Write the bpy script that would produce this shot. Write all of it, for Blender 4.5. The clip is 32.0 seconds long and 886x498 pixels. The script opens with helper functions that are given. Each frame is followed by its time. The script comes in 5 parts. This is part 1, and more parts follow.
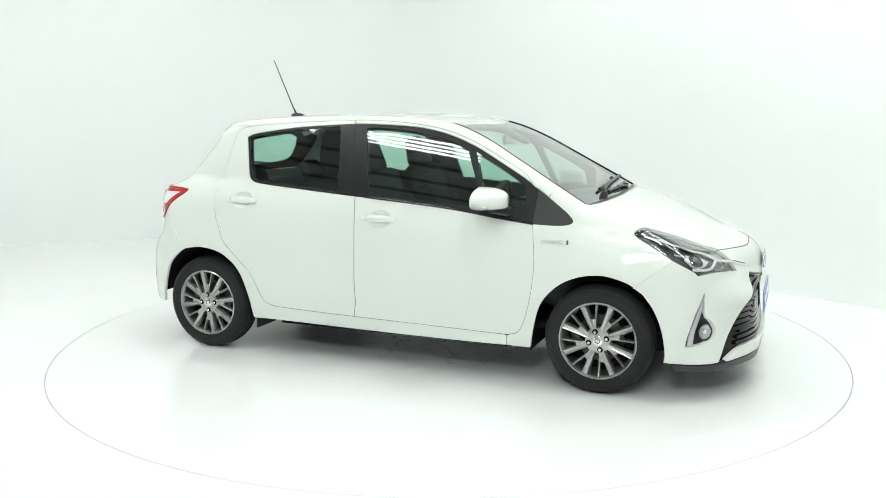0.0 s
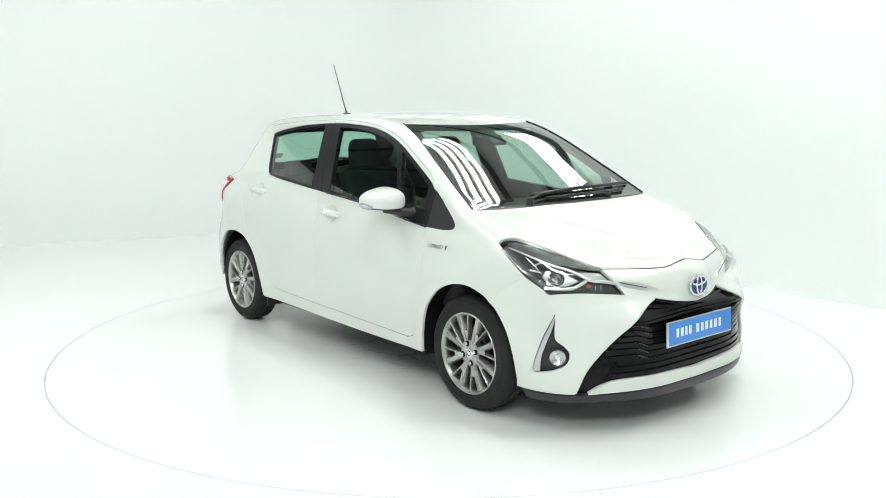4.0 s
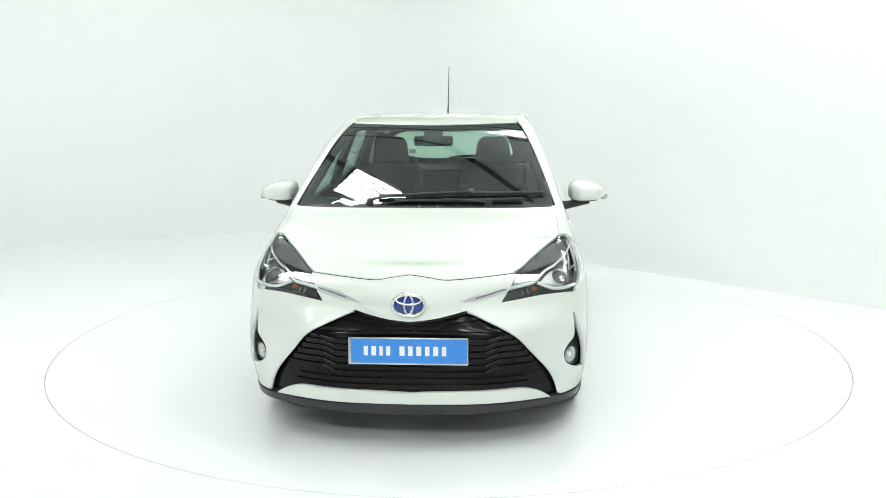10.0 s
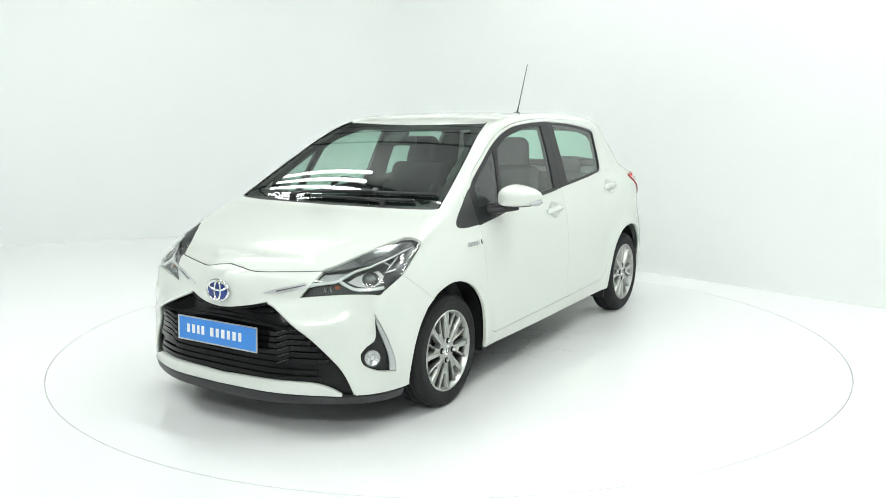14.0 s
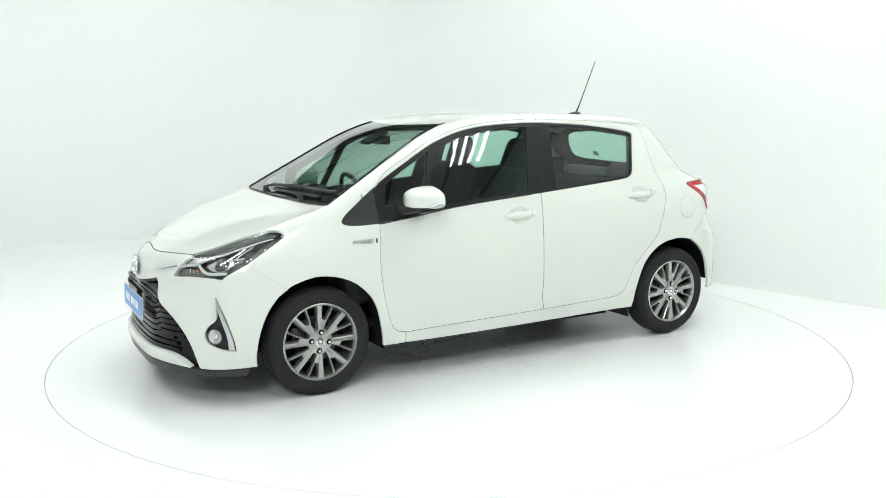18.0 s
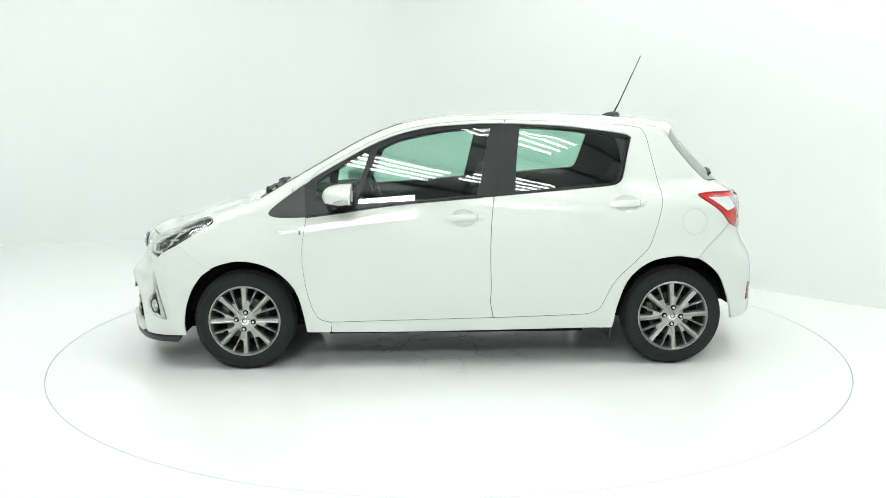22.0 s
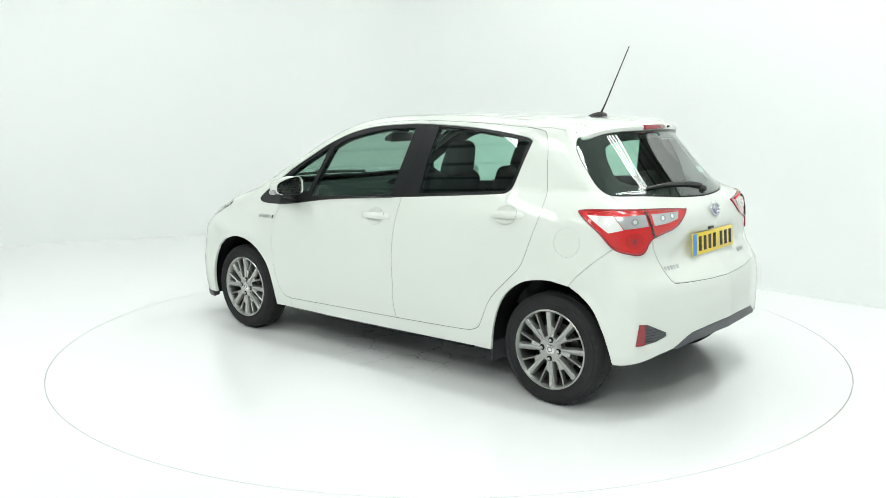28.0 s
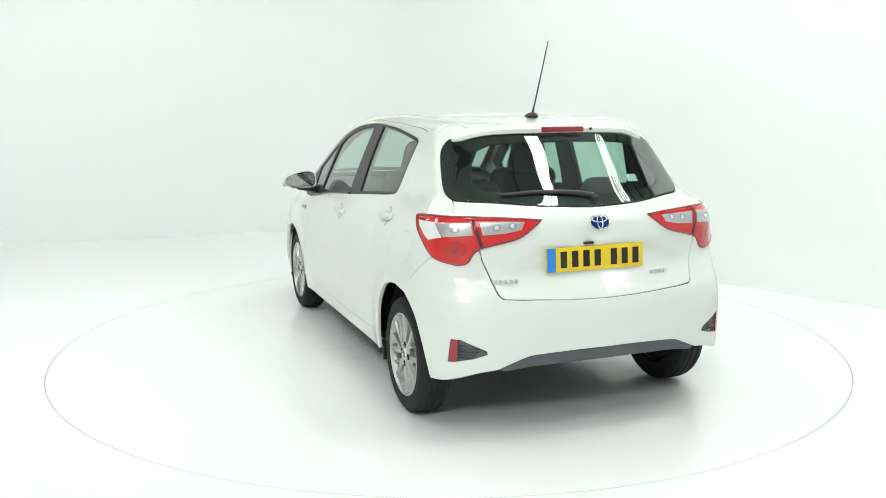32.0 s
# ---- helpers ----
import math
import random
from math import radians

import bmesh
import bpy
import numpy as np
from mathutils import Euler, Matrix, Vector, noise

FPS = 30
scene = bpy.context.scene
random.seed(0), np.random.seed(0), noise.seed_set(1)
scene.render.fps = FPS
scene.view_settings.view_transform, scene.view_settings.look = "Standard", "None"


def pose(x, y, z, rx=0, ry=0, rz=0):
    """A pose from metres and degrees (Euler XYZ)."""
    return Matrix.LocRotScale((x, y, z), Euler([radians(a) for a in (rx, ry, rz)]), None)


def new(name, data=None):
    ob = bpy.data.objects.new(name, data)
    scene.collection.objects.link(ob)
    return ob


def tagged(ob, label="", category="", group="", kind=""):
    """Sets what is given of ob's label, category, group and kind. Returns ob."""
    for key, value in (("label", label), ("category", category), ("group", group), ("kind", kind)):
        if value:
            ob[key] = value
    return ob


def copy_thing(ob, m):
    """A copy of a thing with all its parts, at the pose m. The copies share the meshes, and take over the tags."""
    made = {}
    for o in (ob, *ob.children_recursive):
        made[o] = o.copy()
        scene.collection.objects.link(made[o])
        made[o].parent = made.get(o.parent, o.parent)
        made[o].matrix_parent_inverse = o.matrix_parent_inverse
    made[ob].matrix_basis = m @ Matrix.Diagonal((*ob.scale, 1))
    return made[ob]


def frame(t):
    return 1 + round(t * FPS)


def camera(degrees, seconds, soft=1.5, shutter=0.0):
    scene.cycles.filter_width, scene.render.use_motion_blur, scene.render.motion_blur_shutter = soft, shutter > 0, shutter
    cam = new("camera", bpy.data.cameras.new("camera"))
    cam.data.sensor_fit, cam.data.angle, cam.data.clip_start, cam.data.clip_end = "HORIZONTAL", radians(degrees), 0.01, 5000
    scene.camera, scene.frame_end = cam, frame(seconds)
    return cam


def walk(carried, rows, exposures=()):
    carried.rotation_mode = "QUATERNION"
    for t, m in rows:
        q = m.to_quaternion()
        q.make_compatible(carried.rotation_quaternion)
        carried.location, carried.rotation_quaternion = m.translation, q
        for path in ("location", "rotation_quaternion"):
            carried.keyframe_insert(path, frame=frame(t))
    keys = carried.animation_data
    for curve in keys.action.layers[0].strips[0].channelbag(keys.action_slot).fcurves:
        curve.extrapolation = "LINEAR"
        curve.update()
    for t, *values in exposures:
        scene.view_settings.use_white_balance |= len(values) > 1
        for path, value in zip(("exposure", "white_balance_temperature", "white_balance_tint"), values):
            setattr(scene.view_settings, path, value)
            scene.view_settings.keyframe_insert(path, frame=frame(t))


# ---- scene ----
from mathutils.geometry import delaunay_2d_cdt

# ---- camera, still on its stand ----
cam = camera(54.8, 32.0, soft=0.85)
eye_pose = pose(0, -5.624, 1.497, 90 - 9.22, 0, 0.289) @ pose(0, 0, 0, 0, 0, -0.256)
walk(cam, [(0, eye_pose), (32, eye_pose)], exposures=((0, -0.05), (32, -0.05)))

# ---- light ----
world = bpy.data.worlds.new("studio_dim")
scene.world = world
world.use_nodes = True
world.node_tree.nodes["Background"].inputs[0].default_value = (0.9, 1.0, 0.97, 1)
world.node_tree.nodes["Background"].inputs[1].default_value = 0.12
CEIL = 4.7


# An added area lamp that fills in light on walls and car
def fill_lamp(x, y, sx, sy, tilt, turn, watts):
    data = bpy.data.lights.new("fill_light", "AREA")
    data.shape, data.size, data.size_y, data.energy = "RECTANGLE", sx, sy, watts
    data.color = (0.962, 1.0, 0.982)
    ob = new("fill_light", data)
    ob.matrix_basis = pose(x, y, CEIL - 0.3, tilt, 0, turn)
    return ob


# x, y, length, width, tilt, turn, watts of added fill lamps; all ceiling lights run the same way
SLANT = -42
FILL_LAMPS = ((-3.6, -1.4, 1.8, 0.9, 32, 28, 72), (-1.0, -7.6, 1.8, 0.9, 36, 4, 150))
for row in FILL_LAMPS:
    fill_lamp(*row)
# x, y, length of the bright strip panels
STRIPS = ((-0.95, 0.52, 0.9), (1.75, -1.6, 1.3))
# x, y of the banks of tubes
BANKS = ((1.3, 1.85), (2.5, 3.6), (-2.7, 2.3), (-0.5, -5.0), (1.1, -3.9), (1.3, -6.2), (3.1, -0.1), (-3.3, -3.2), (4.2, -2.3), (-5.6, 1.4))


# ---- materials ----
def material(name, color, rough=0.5, metal=0.0, coat=0.0, spec=0.5, vary=0.06, scale=8.0, bump=0.0, fine=300.0, emit=0.0):
    """A Principled material with variation at two scales and a fine relief."""
    m = bpy.data.materials.new(name)
    m.use_nodes = True
    nt = m.node_tree
    b = nt.nodes["Principled BSDF"]
    b.inputs["Roughness"].default_value = rough
    b.inputs["Metallic"].default_value = metal
    b.inputs["Coat Weight"].default_value = coat
    b.inputs["Coat Roughness"].default_value = 0.03
    b.inputs["Specular IOR Level"].default_value = spec
    co = nt.nodes.new("ShaderNodeTexCoord")
    n1 = nt.nodes.new("ShaderNodeTexNoise")
    n1.inputs["Scale"].default_value, n1.inputs["Detail"].default_value = scale, 4
    n2 = nt.nodes.new("ShaderNodeTexNoise")
    n2.inputs["Scale"].default_value, n2.inputs["Detail"].default_value = fine, 2
    for n in (n1, n2):
        nt.links.new(co.outputs["Object"], n.inputs["Vector"])
    mix = nt.nodes.new("ShaderNodeMix")
    mix.data_type = "RGBA"
    mix.inputs["A"].default_value = (*[v * (1 - vary) for v in color], 1)
    mix.inputs["B"].default_value = (*[min(1.0, v * (1 + vary)) for v in color], 1)
    add = nt.nodes.new("ShaderNodeMath")
    add.operation = "MULTIPLY_ADD"
    add.inputs[1].default_value = 0.35
    nt.links.new(n2.outputs["Fac"], add.inputs[0])
    nt.links.new(n1.outputs["Fac"], add.inputs[2])
    sub = nt.nodes.new("ShaderNodeMath")
    sub.operation = "SUBTRACT"
    sub.inputs[1].default_value = 0.17
    sub.use_clamp = True
    nt.links.new(add.outputs[0], sub.inputs[0])
    nt.links.new(sub.outputs[0], mix.inputs["Factor"])
    nt.links.new(mix.outputs["Result"], b.inputs["Base Color"])
    if bump:
        bp = nt.nodes.new("ShaderNodeBump")
        bp.inputs["Strength"].default_value, bp.inputs["Distance"].default_value = bump, 0.002
        nt.links.new(n2.outputs["Fac"], bp.inputs["Height"])
        nt.links.new(bp.outputs["Normal"], b.inputs["Normal"])
    if emit:
        b.inputs["Emission Color"].default_value = (*color, 1)
        b.inputs["Emission Strength"].default_value = emit
    return m


def pane_material(name, tint, shine=0.08):
    """Thin tinted pane: what is behind shows tinted, what is before mirrors by Fresnel."""
    m = bpy.data.materials.new(name)
    m.use_nodes = True
    nt = m.node_tree
    nt.nodes.remove(nt.nodes["Principled BSDF"])
    out = nt.nodes["Material Output"]
    clear = nt.nodes.new("ShaderNodeBsdfTransparent")
    clear.inputs[0].default_value = (*tint, 1)
    gloss = nt.nodes.new("ShaderNodeBsdfGlossy")
    gloss.inputs["Roughness"].default_value = 0.0
    gloss.inputs["Color"].default_value = (1, 1, 1, 1)
    lw = nt.nodes.new("ShaderNodeLayerWeight")
    lw.inputs["Blend"].default_value = 0.5
    power = nt.nodes.new("ShaderNodeMath")
    power.operation = "POWER"
    power.inputs[1].default_value = 4.0
    nt.links.new(lw.outputs["Facing"], power.inputs[0])
    fres = nt.nodes.new("ShaderNodeMath")
    fres.operation = "MULTIPLY_ADD"
    fres.inputs[1].default_value, fres.inputs[2].default_value = 1 - shine, shine
    nt.links.new(power.outputs[0], fres.inputs[0])
    mx = nt.nodes.new("ShaderNodeMixShader")
    nt.links.new(fres.outputs[0], mx.inputs[0])
    nt.links.new(clear.outputs[0], mx.inputs[1])
    nt.links.new(gloss.outputs[0], mx.inputs[2])
    nt.links.new(mx.outputs[0], out.inputs[0])
    return m


PAINT = material("pearl_white_paint", (0.725, 0.757, 0.705), 0.55, 0, 1.0, 0.25, 0.015, 3, 0, 900)
BLACK_TRIM = material("black_plastic", (0.024, 0.024, 0.026), 0.38, 0, 0, 0.5, 0.15, 20, 0.1, 700)
GLOSS_BLACK = material("gloss_black", (0.007, 0.007, 0.008), 0.16, 0, 0.15, 0.5, 0.2, 10)
GREY_TRIM = material("grey_plastic", (0.085, 0.09, 0.10), 0.5, 0, 0, 0.5, 0.12, 20, 0.2, 700)
GRILLE_BLACK = material("grille_black", (0.006, 0.006, 0.007), 0.14, 0, 0, 0.22, 0.2, 10)
PRINT_BLACK = material("printed_black", (0.006, 0.006, 0.006), 0.5, 0, 0, 0.15, 0.2, 20)
DARK = material("dark_cavity", (0.012, 0.012, 0.013), 0.8, 0, 0, 0.2, 0.3, 6)
RUBBER = material("tyre_rubber", (0.018, 0.018, 0.019), 0.72, 0, 0, 0.28, 0.2, 14, 0.25, 400)
ALLOY = material("alloy_silver", (0.43, 0.435, 0.42), 0.32, 0.92, 0.2, 0.5, 0.08, 12, 0.05, 500)
ALLOY_DARK = material("alloy_recess", (0.12, 0.12, 0.12), 0.4, 0.7, 0, 0.5, 0.1, 12)
STEEL = material("brake_steel", (0.13, 0.125, 0.12), 0.4, 0.85, 0, 0.5, 0.15, 40, 0.1, 300)
CHROME = material("chrome", (0.82, 0.83, 0.83), 0.08, 1.0, 0, 0.5, 0.02, 10)
SATIN = material("satin_silver", (0.55, 0.56, 0.57), 0.28, 0.85, 0, 0.5, 0.04, 10)
WINDOW_BLACK = material("satin_black_film", (0.012, 0.013, 0.014), 0.34, 0, 0, 0.3, 0.12, 20)
SIDE_GLASS = pane_material("tinted_side_glass", (0.62, 0.83, 0.74), 0.075)
SCREEN_GLASS = pane_material("windscreen_glass", (0.64, 0.78, 0.71), 0.12)
LENS_CLEAR = pane_material("clear_lens", (0.95, 0.97, 0.96), 0.09)
LENS_RED = material("red_lens", (0.60, 0.010, 0.012), 0.05, 0, 1.0, 0.5, 0.1, 30)
RED_DARK = material("red_reflector", (0.30, 0.02, 0.03), 0.15, 0, 0.6, 0.5, 0.15, 200, 0.2, 400)
FABRIC = material("dark_seat_cloth", (0.034, 0.037, 0.04), 0.85, 0, 0, 0.3, 0.3, 25, 0.12, 160)
DASH = material("dash_plastic", (0.03, 0.033, 0.036), 0.6, 0, 0, 0.4, 0.2, 20, 0.05, 120)
TRIM_LIGHT = material("pale_headlining", (0.36, 0.36, 0.34), 0.85, 0, 0, 0.3, 0.08, 20, 0.05, 120)
WALL = material("white_studio_wall", (0.85, 0.87, 0.86), 0.6, 0, 0, 0.4, 0.012, 0.8, 0.05, 60)
FLOOR = material("white_studio_floor", (0.875, 0.888, 0.882), 0.22, 0, 0, 0.5, 0.012, 1.2, 0.0, 40)
GAP_SHADE = material("grey_gap_shade", (0.42, 0.43, 0.42), 0.5, 0, 0, 0.4, 0.15, 4)
HALL = material("dark_hall_sheet", (0.15, 0.155, 0.155), 0.7, 0, 0, 0.3, 0.2, 1.5, 0.2, 40)
BOUNCE_WALL = material("pale_bounce_wall", (0.62, 0.635, 0.63), 0.8, 0, 0, 0.3, 0.2, 1.5, 0.2, 80)
CEILING = material("grey_ceiling_sheet", (0.55, 0.565, 0.56), 0.7, 0, 0, 0.4, 0.2, 2, 0.1, 30)

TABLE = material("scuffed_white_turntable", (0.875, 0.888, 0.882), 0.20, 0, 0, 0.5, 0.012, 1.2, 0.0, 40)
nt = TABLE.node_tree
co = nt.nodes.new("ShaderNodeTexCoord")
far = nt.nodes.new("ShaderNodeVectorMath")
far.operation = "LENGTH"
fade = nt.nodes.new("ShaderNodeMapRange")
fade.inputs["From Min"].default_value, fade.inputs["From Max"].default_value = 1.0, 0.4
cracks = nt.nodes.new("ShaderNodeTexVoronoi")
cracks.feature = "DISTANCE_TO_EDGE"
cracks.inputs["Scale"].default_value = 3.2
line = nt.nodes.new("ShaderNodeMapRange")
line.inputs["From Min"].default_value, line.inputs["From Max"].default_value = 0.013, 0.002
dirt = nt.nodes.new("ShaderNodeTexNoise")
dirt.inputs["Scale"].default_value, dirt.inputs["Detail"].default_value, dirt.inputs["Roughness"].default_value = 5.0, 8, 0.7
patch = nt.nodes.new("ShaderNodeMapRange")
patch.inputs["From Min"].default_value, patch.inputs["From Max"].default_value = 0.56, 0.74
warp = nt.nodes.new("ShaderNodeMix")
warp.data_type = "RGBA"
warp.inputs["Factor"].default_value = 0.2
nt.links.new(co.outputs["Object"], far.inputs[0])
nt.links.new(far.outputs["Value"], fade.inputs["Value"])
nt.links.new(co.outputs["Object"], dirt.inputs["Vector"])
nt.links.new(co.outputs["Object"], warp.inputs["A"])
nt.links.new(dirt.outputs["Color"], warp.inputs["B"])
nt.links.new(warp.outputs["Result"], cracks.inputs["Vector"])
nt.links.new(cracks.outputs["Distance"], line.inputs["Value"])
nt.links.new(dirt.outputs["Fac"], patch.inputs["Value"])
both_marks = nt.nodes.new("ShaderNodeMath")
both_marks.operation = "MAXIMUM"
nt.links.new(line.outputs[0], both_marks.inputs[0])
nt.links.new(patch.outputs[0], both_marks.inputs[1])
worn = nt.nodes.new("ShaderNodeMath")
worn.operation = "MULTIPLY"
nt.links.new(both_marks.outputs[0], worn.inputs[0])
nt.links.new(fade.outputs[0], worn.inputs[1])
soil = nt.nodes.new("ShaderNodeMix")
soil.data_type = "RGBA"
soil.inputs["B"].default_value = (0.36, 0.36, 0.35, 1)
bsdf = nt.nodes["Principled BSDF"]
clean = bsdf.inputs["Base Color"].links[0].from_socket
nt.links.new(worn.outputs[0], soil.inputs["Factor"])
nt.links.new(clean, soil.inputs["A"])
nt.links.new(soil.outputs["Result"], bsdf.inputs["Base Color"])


# ---- helpers for meshes ----
def mesh_object(name, verts, faces, mat, parent=None, label="", smooth=True, normals=None, m=None):
    me = bpy.data.meshes.new(name)
    me.from_pydata([tuple(v) for v in verts], [], faces)
    me.materials.append(mat)
    if smooth:
        me.polygons.foreach_set("use_smooth", [True] * len(me.polygons))
    if normals is not None:
        me.normals_split_custom_set_from_vertices([tuple(n) for n in normals])
    me.update()
    ob = new(name, me)
    if parent is not None:
        ob.parent = parent
    if m is not None:
        ob.matrix_basis = m
    if label:
        ob["label"] = label
    return ob


def part(name, bm, mat, parent, label="", smooth=None, m=None):
    """Links a bmesh as one mesh object under a thing or a part. smooth: sharpest angle in degrees that is still smoothed."""
    me = bpy.data.meshes.new(name)
    if smooth is not None:
        lim = radians(smooth)
        for f in bm.faces:
            f.smooth = True
        for e in bm.edges:
            if len(e.link_faces) == 2 and e.calc_face_angle(0) > lim:
                e.smooth = False
    bm.normal_update()
    bm.to_mesh(me)
    bm.free()
    me.materials.append(mat)
    ob = new(name, me)
    if parent is not None:
        ob.parent = parent
    if m is not None:
        ob.matrix_basis = m
    if label:
        ob["label"] = label
    return ob


def box(sx, sy, sz, at=(0, 0, 0), bevel=0.0, seg=2, bm=None, turn=None):
    bm = bm or bmesh.new()
    made = bmesh.ops.create_cube(bm, size=1)["verts"]
    bmesh.ops.scale(bm, vec=(sx, sy, sz), verts=made)
    if bevel:
        edges = list({e for v in made for e in v.link_edges})
        got = bmesh.ops.bevel(bm, geom=edges, offset=bevel, segments=seg, affect="EDGES", profile=0.5)
        made = list({v for f in got["faces"] for v in f.verts} | {v for v in made if v.is_valid})
    if turn is not None:
        bmesh.ops.transform(bm, matrix=turn, verts=made)
    bmesh.ops.translate(bm, vec=at, verts=made)
    return bm


def tube(points, r, seg=8, bm=None, taper=None, caps=True):
    """A round bar along points; taper gives a radius for each point."""
    bm = bm or bmesh.new()
    pts = [Vector(p) for p in points]
    rings = []
    side = None
    for i, p in enumerate(pts):
        d = (pts[min(i + 1, len(pts) - 1)] - pts[max(i - 1, 0)]).normalized()
        if side is None:
            side = d.orthogonal().normalized()
        side = (side - d * side.dot(d)).normalized()
        up = d.cross(side)
        rr = taper[i] if taper else r
        rings.append([bm.verts.new(p + (side * math.cos(a) + up * math.sin(a)) * rr) for a in [2 * math.pi * k / seg for k in range(seg)]])
    for a, b in zip(rings, rings[1:]):
        for k in range(seg):
            bm.faces.new((a[k], a[(k + 1) % seg], b[(k + 1) % seg], b[k]))
    if caps:
        bm.faces.new(rings[0][::-1])
        bm.faces.new(rings[-1])
    return bm


def lathe(profile, seg=48, axis="y", closed=False, bm=None):
    """Turns (radius, along) points round an axis."""
    bm = bm or bmesh.new()
    rings = []
    for k in range(seg):
        a = 2 * math.pi * k / seg
        ring = []
        for r, h in profile:
            c, s = r * math.cos(a), r * math.sin(a)
            ring.append(bm.verts.new({"y": (c, h, s), "z": (c, s, h), "x": (h, c, s)}[axis]))
        rings.append(ring)
    n = len(profile)
    for k in range(seg):
        a, b = rings[k], rings[(k + 1) % seg]
        for i in range(n if closed else n - 1):
            j = (i + 1) % n
            bm.faces.new((a[i], b[i], b[j], a[j]))
    bmesh.ops.recalc_face_normals(bm, faces=bm.faces)
    return bm


def slab(poly, depth, bm=None, bevel=0.0):
    """A flat outline in x, z given depth along y (from 0 to -depth)."""
    bm = bm or bmesh.new()
    top = [bm.verts.new((x, 0, z)) for x, z in poly]
    bot = [bm.verts.new((x, -depth, z)) for x, z in poly]
    n = len(poly)
    bm.faces.new(top)
    bm.faces.new(bot[::-1])
    for i in range(n):
        bm.faces.new((top[i], bot[i], bot[(i + 1) % n], top[(i + 1) % n]))
    bmesh.ops.recalc_face_normals(bm, faces=bm.faces)
    return bm


# ---- the car's outer skin: inside where skin() < 0. x ahead, y to its left, z up, middle of the wheelbase at 0 ----
def lerp(x, *pairs):
    return np.interp(x, [p[0] for p in pairs], [p[1] for p in pairs])


def curve_of(*pairs, soften=0.0):
    """A smooth curve through (x, y) pairs, as a function; soften evens out its bends over that length."""
    xs = np.array([p[0] for p in pairs], float)
    ys = np.array([p[1] for p in pairs], float)
    h = np.diff(xs)
    d = np.diff(ys) / h
    m = np.zeros(len(xs))
    for i in range(1, len(xs) - 1):
        if d[i - 1] * d[i] > 0:
            w1, w2 = 2 * h[i] + h[i - 1], h[i] + 2 * h[i - 1]
            m[i] = (w1 + w2) / (w1 / d[i - 1] + w2 / d[i])
    m[0], m[-1] = d[0], d[-1]
    n = 1601
    gx = np.linspace(xs[0], xs[-1], n)
    i = np.clip(np.searchsorted(xs, gx) - 1, 0, len(xs) - 2)
    t = (gx - xs[i]) / h[i]
    gy = ((1 + 2 * t) * (1 - t) ** 2 * ys[i] + t * (1 - t) ** 2 * h[i] * m[i] + t * t * (3 - 2 * t) * ys[i + 1] + t * t * (t - 1) * h[i] * m[i + 1])
    if soften:
        step = gx[1] - gx[0]
        k = int(3 * soften / step)
        w = np.exp(-0.5 * (np.arange(-k, k + 1) * step / soften) ** 2)
        pad = np.concatenate([gy[0] - (gy[1:k + 1] - gy[0])[::-1], gy, gy[-1] + (gy[-1] - gy[-k - 1:-1])[::-1]])
        gy = np.convolve(pad, w / w.sum(), "valid")
    return lambda x: np.interp(x, gx, gy)


ROOF_LINE = curve_of((-1.60, 1.385), (-1.39, 1.418), (-1.1, 1.452), (-0.73, 1.474), (-0.35, 1.482), (0.0, 1.476), (0.2, 1.460), (0.35, 1.430),
                     (0.52, 1.369), (0.75, 1.249), (1.0, 1.106), (1.2, 0.987), (1.5, 0.805), soften=0.05)
CROWN = curve_of((-1.6, 0.04), (-1.0, 0.018), (0.1, 0.016), (0.4, 0.020), (0.8, 0.022), (1.15, 0.014), (1.5, 0.014), soften=0.08)
HOOD_LINE = curve_of((0.6, 1.09), (1.0, 1.025), (1.22, 0.981), (1.4, 0.938), (1.6, 0.878), (1.8, 0.80), (1.92, 0.745), (2.1, 0.63), soften=0.05)
HOOD_CROWN = curve_of((0.6, 0.004), (1.15, 0.004), (1.4, 0.014), (1.7, 0.04), (2.0, 0.10), soften=0.06)
NOSE = curve_of((0.10, 1.99), (0.17, 2.035), (0.25, 2.045), (0.40, 2.03), (0.56, 2.022), (0.66, 2.022), (0.72, 2.0), (0.80, 1.93), (0.9, 1.8), soften=0.012)
NOSE_PLAN = curve_of((0, 0), (0.1, 0.014), (0.2, 0.052), (0.3, 0.085), (0.405, 0.118), (0.6, 0.188), (0.735, 0.255), (0.82, 0.345), (0.9, 0.5), soften=0.025)
NOSE_LOW = curve_of((0, 0), (0.2, 0.004), (0.3, 0.012), (0.4, 0.036), (0.6, 0.130), (0.735, 0.234), (0.82, 0.345), (0.9, 0.5), soften=0.025)
TAIL = curve_of((0.15, -1.80), (0.22, -1.835), (0.35, -1.862), (0.50, -1.864), (0.64, -1.845), (0.71, -1.80), (0.80, -1.768), (0.90, -1.765),
                (0.98, -1.750), (1.03, -1.715), (1.11, -1.636), (1.22, -1.527), (1.36, -1.40), (1.6, -1.18), soften=0.012)
GLASS_PLAN = curve_of((0, 0), (0.2, 0.016), (0.4, 0.075), (0.52, 0.135), (0.64, 0.20), (0.75, 0.28), (0.9, 0.42), soften=0.025)
TAIL_PLAN = curve_of((0, 0), (0.3, 0.02), (0.5, 0.055), (0.66, 0.10), (0.735, 0.145), (0.82, 0.24), (0.9, 0.4), soften=0.025)
BELT = curve_of((-1.7, 1.09), (-0.95, 1.065), (-0.2, 1.005), (0.35, 0.962), (0.9, 0.905), (1.2, 0.88), (2.0, 0.78), soften=0.12)
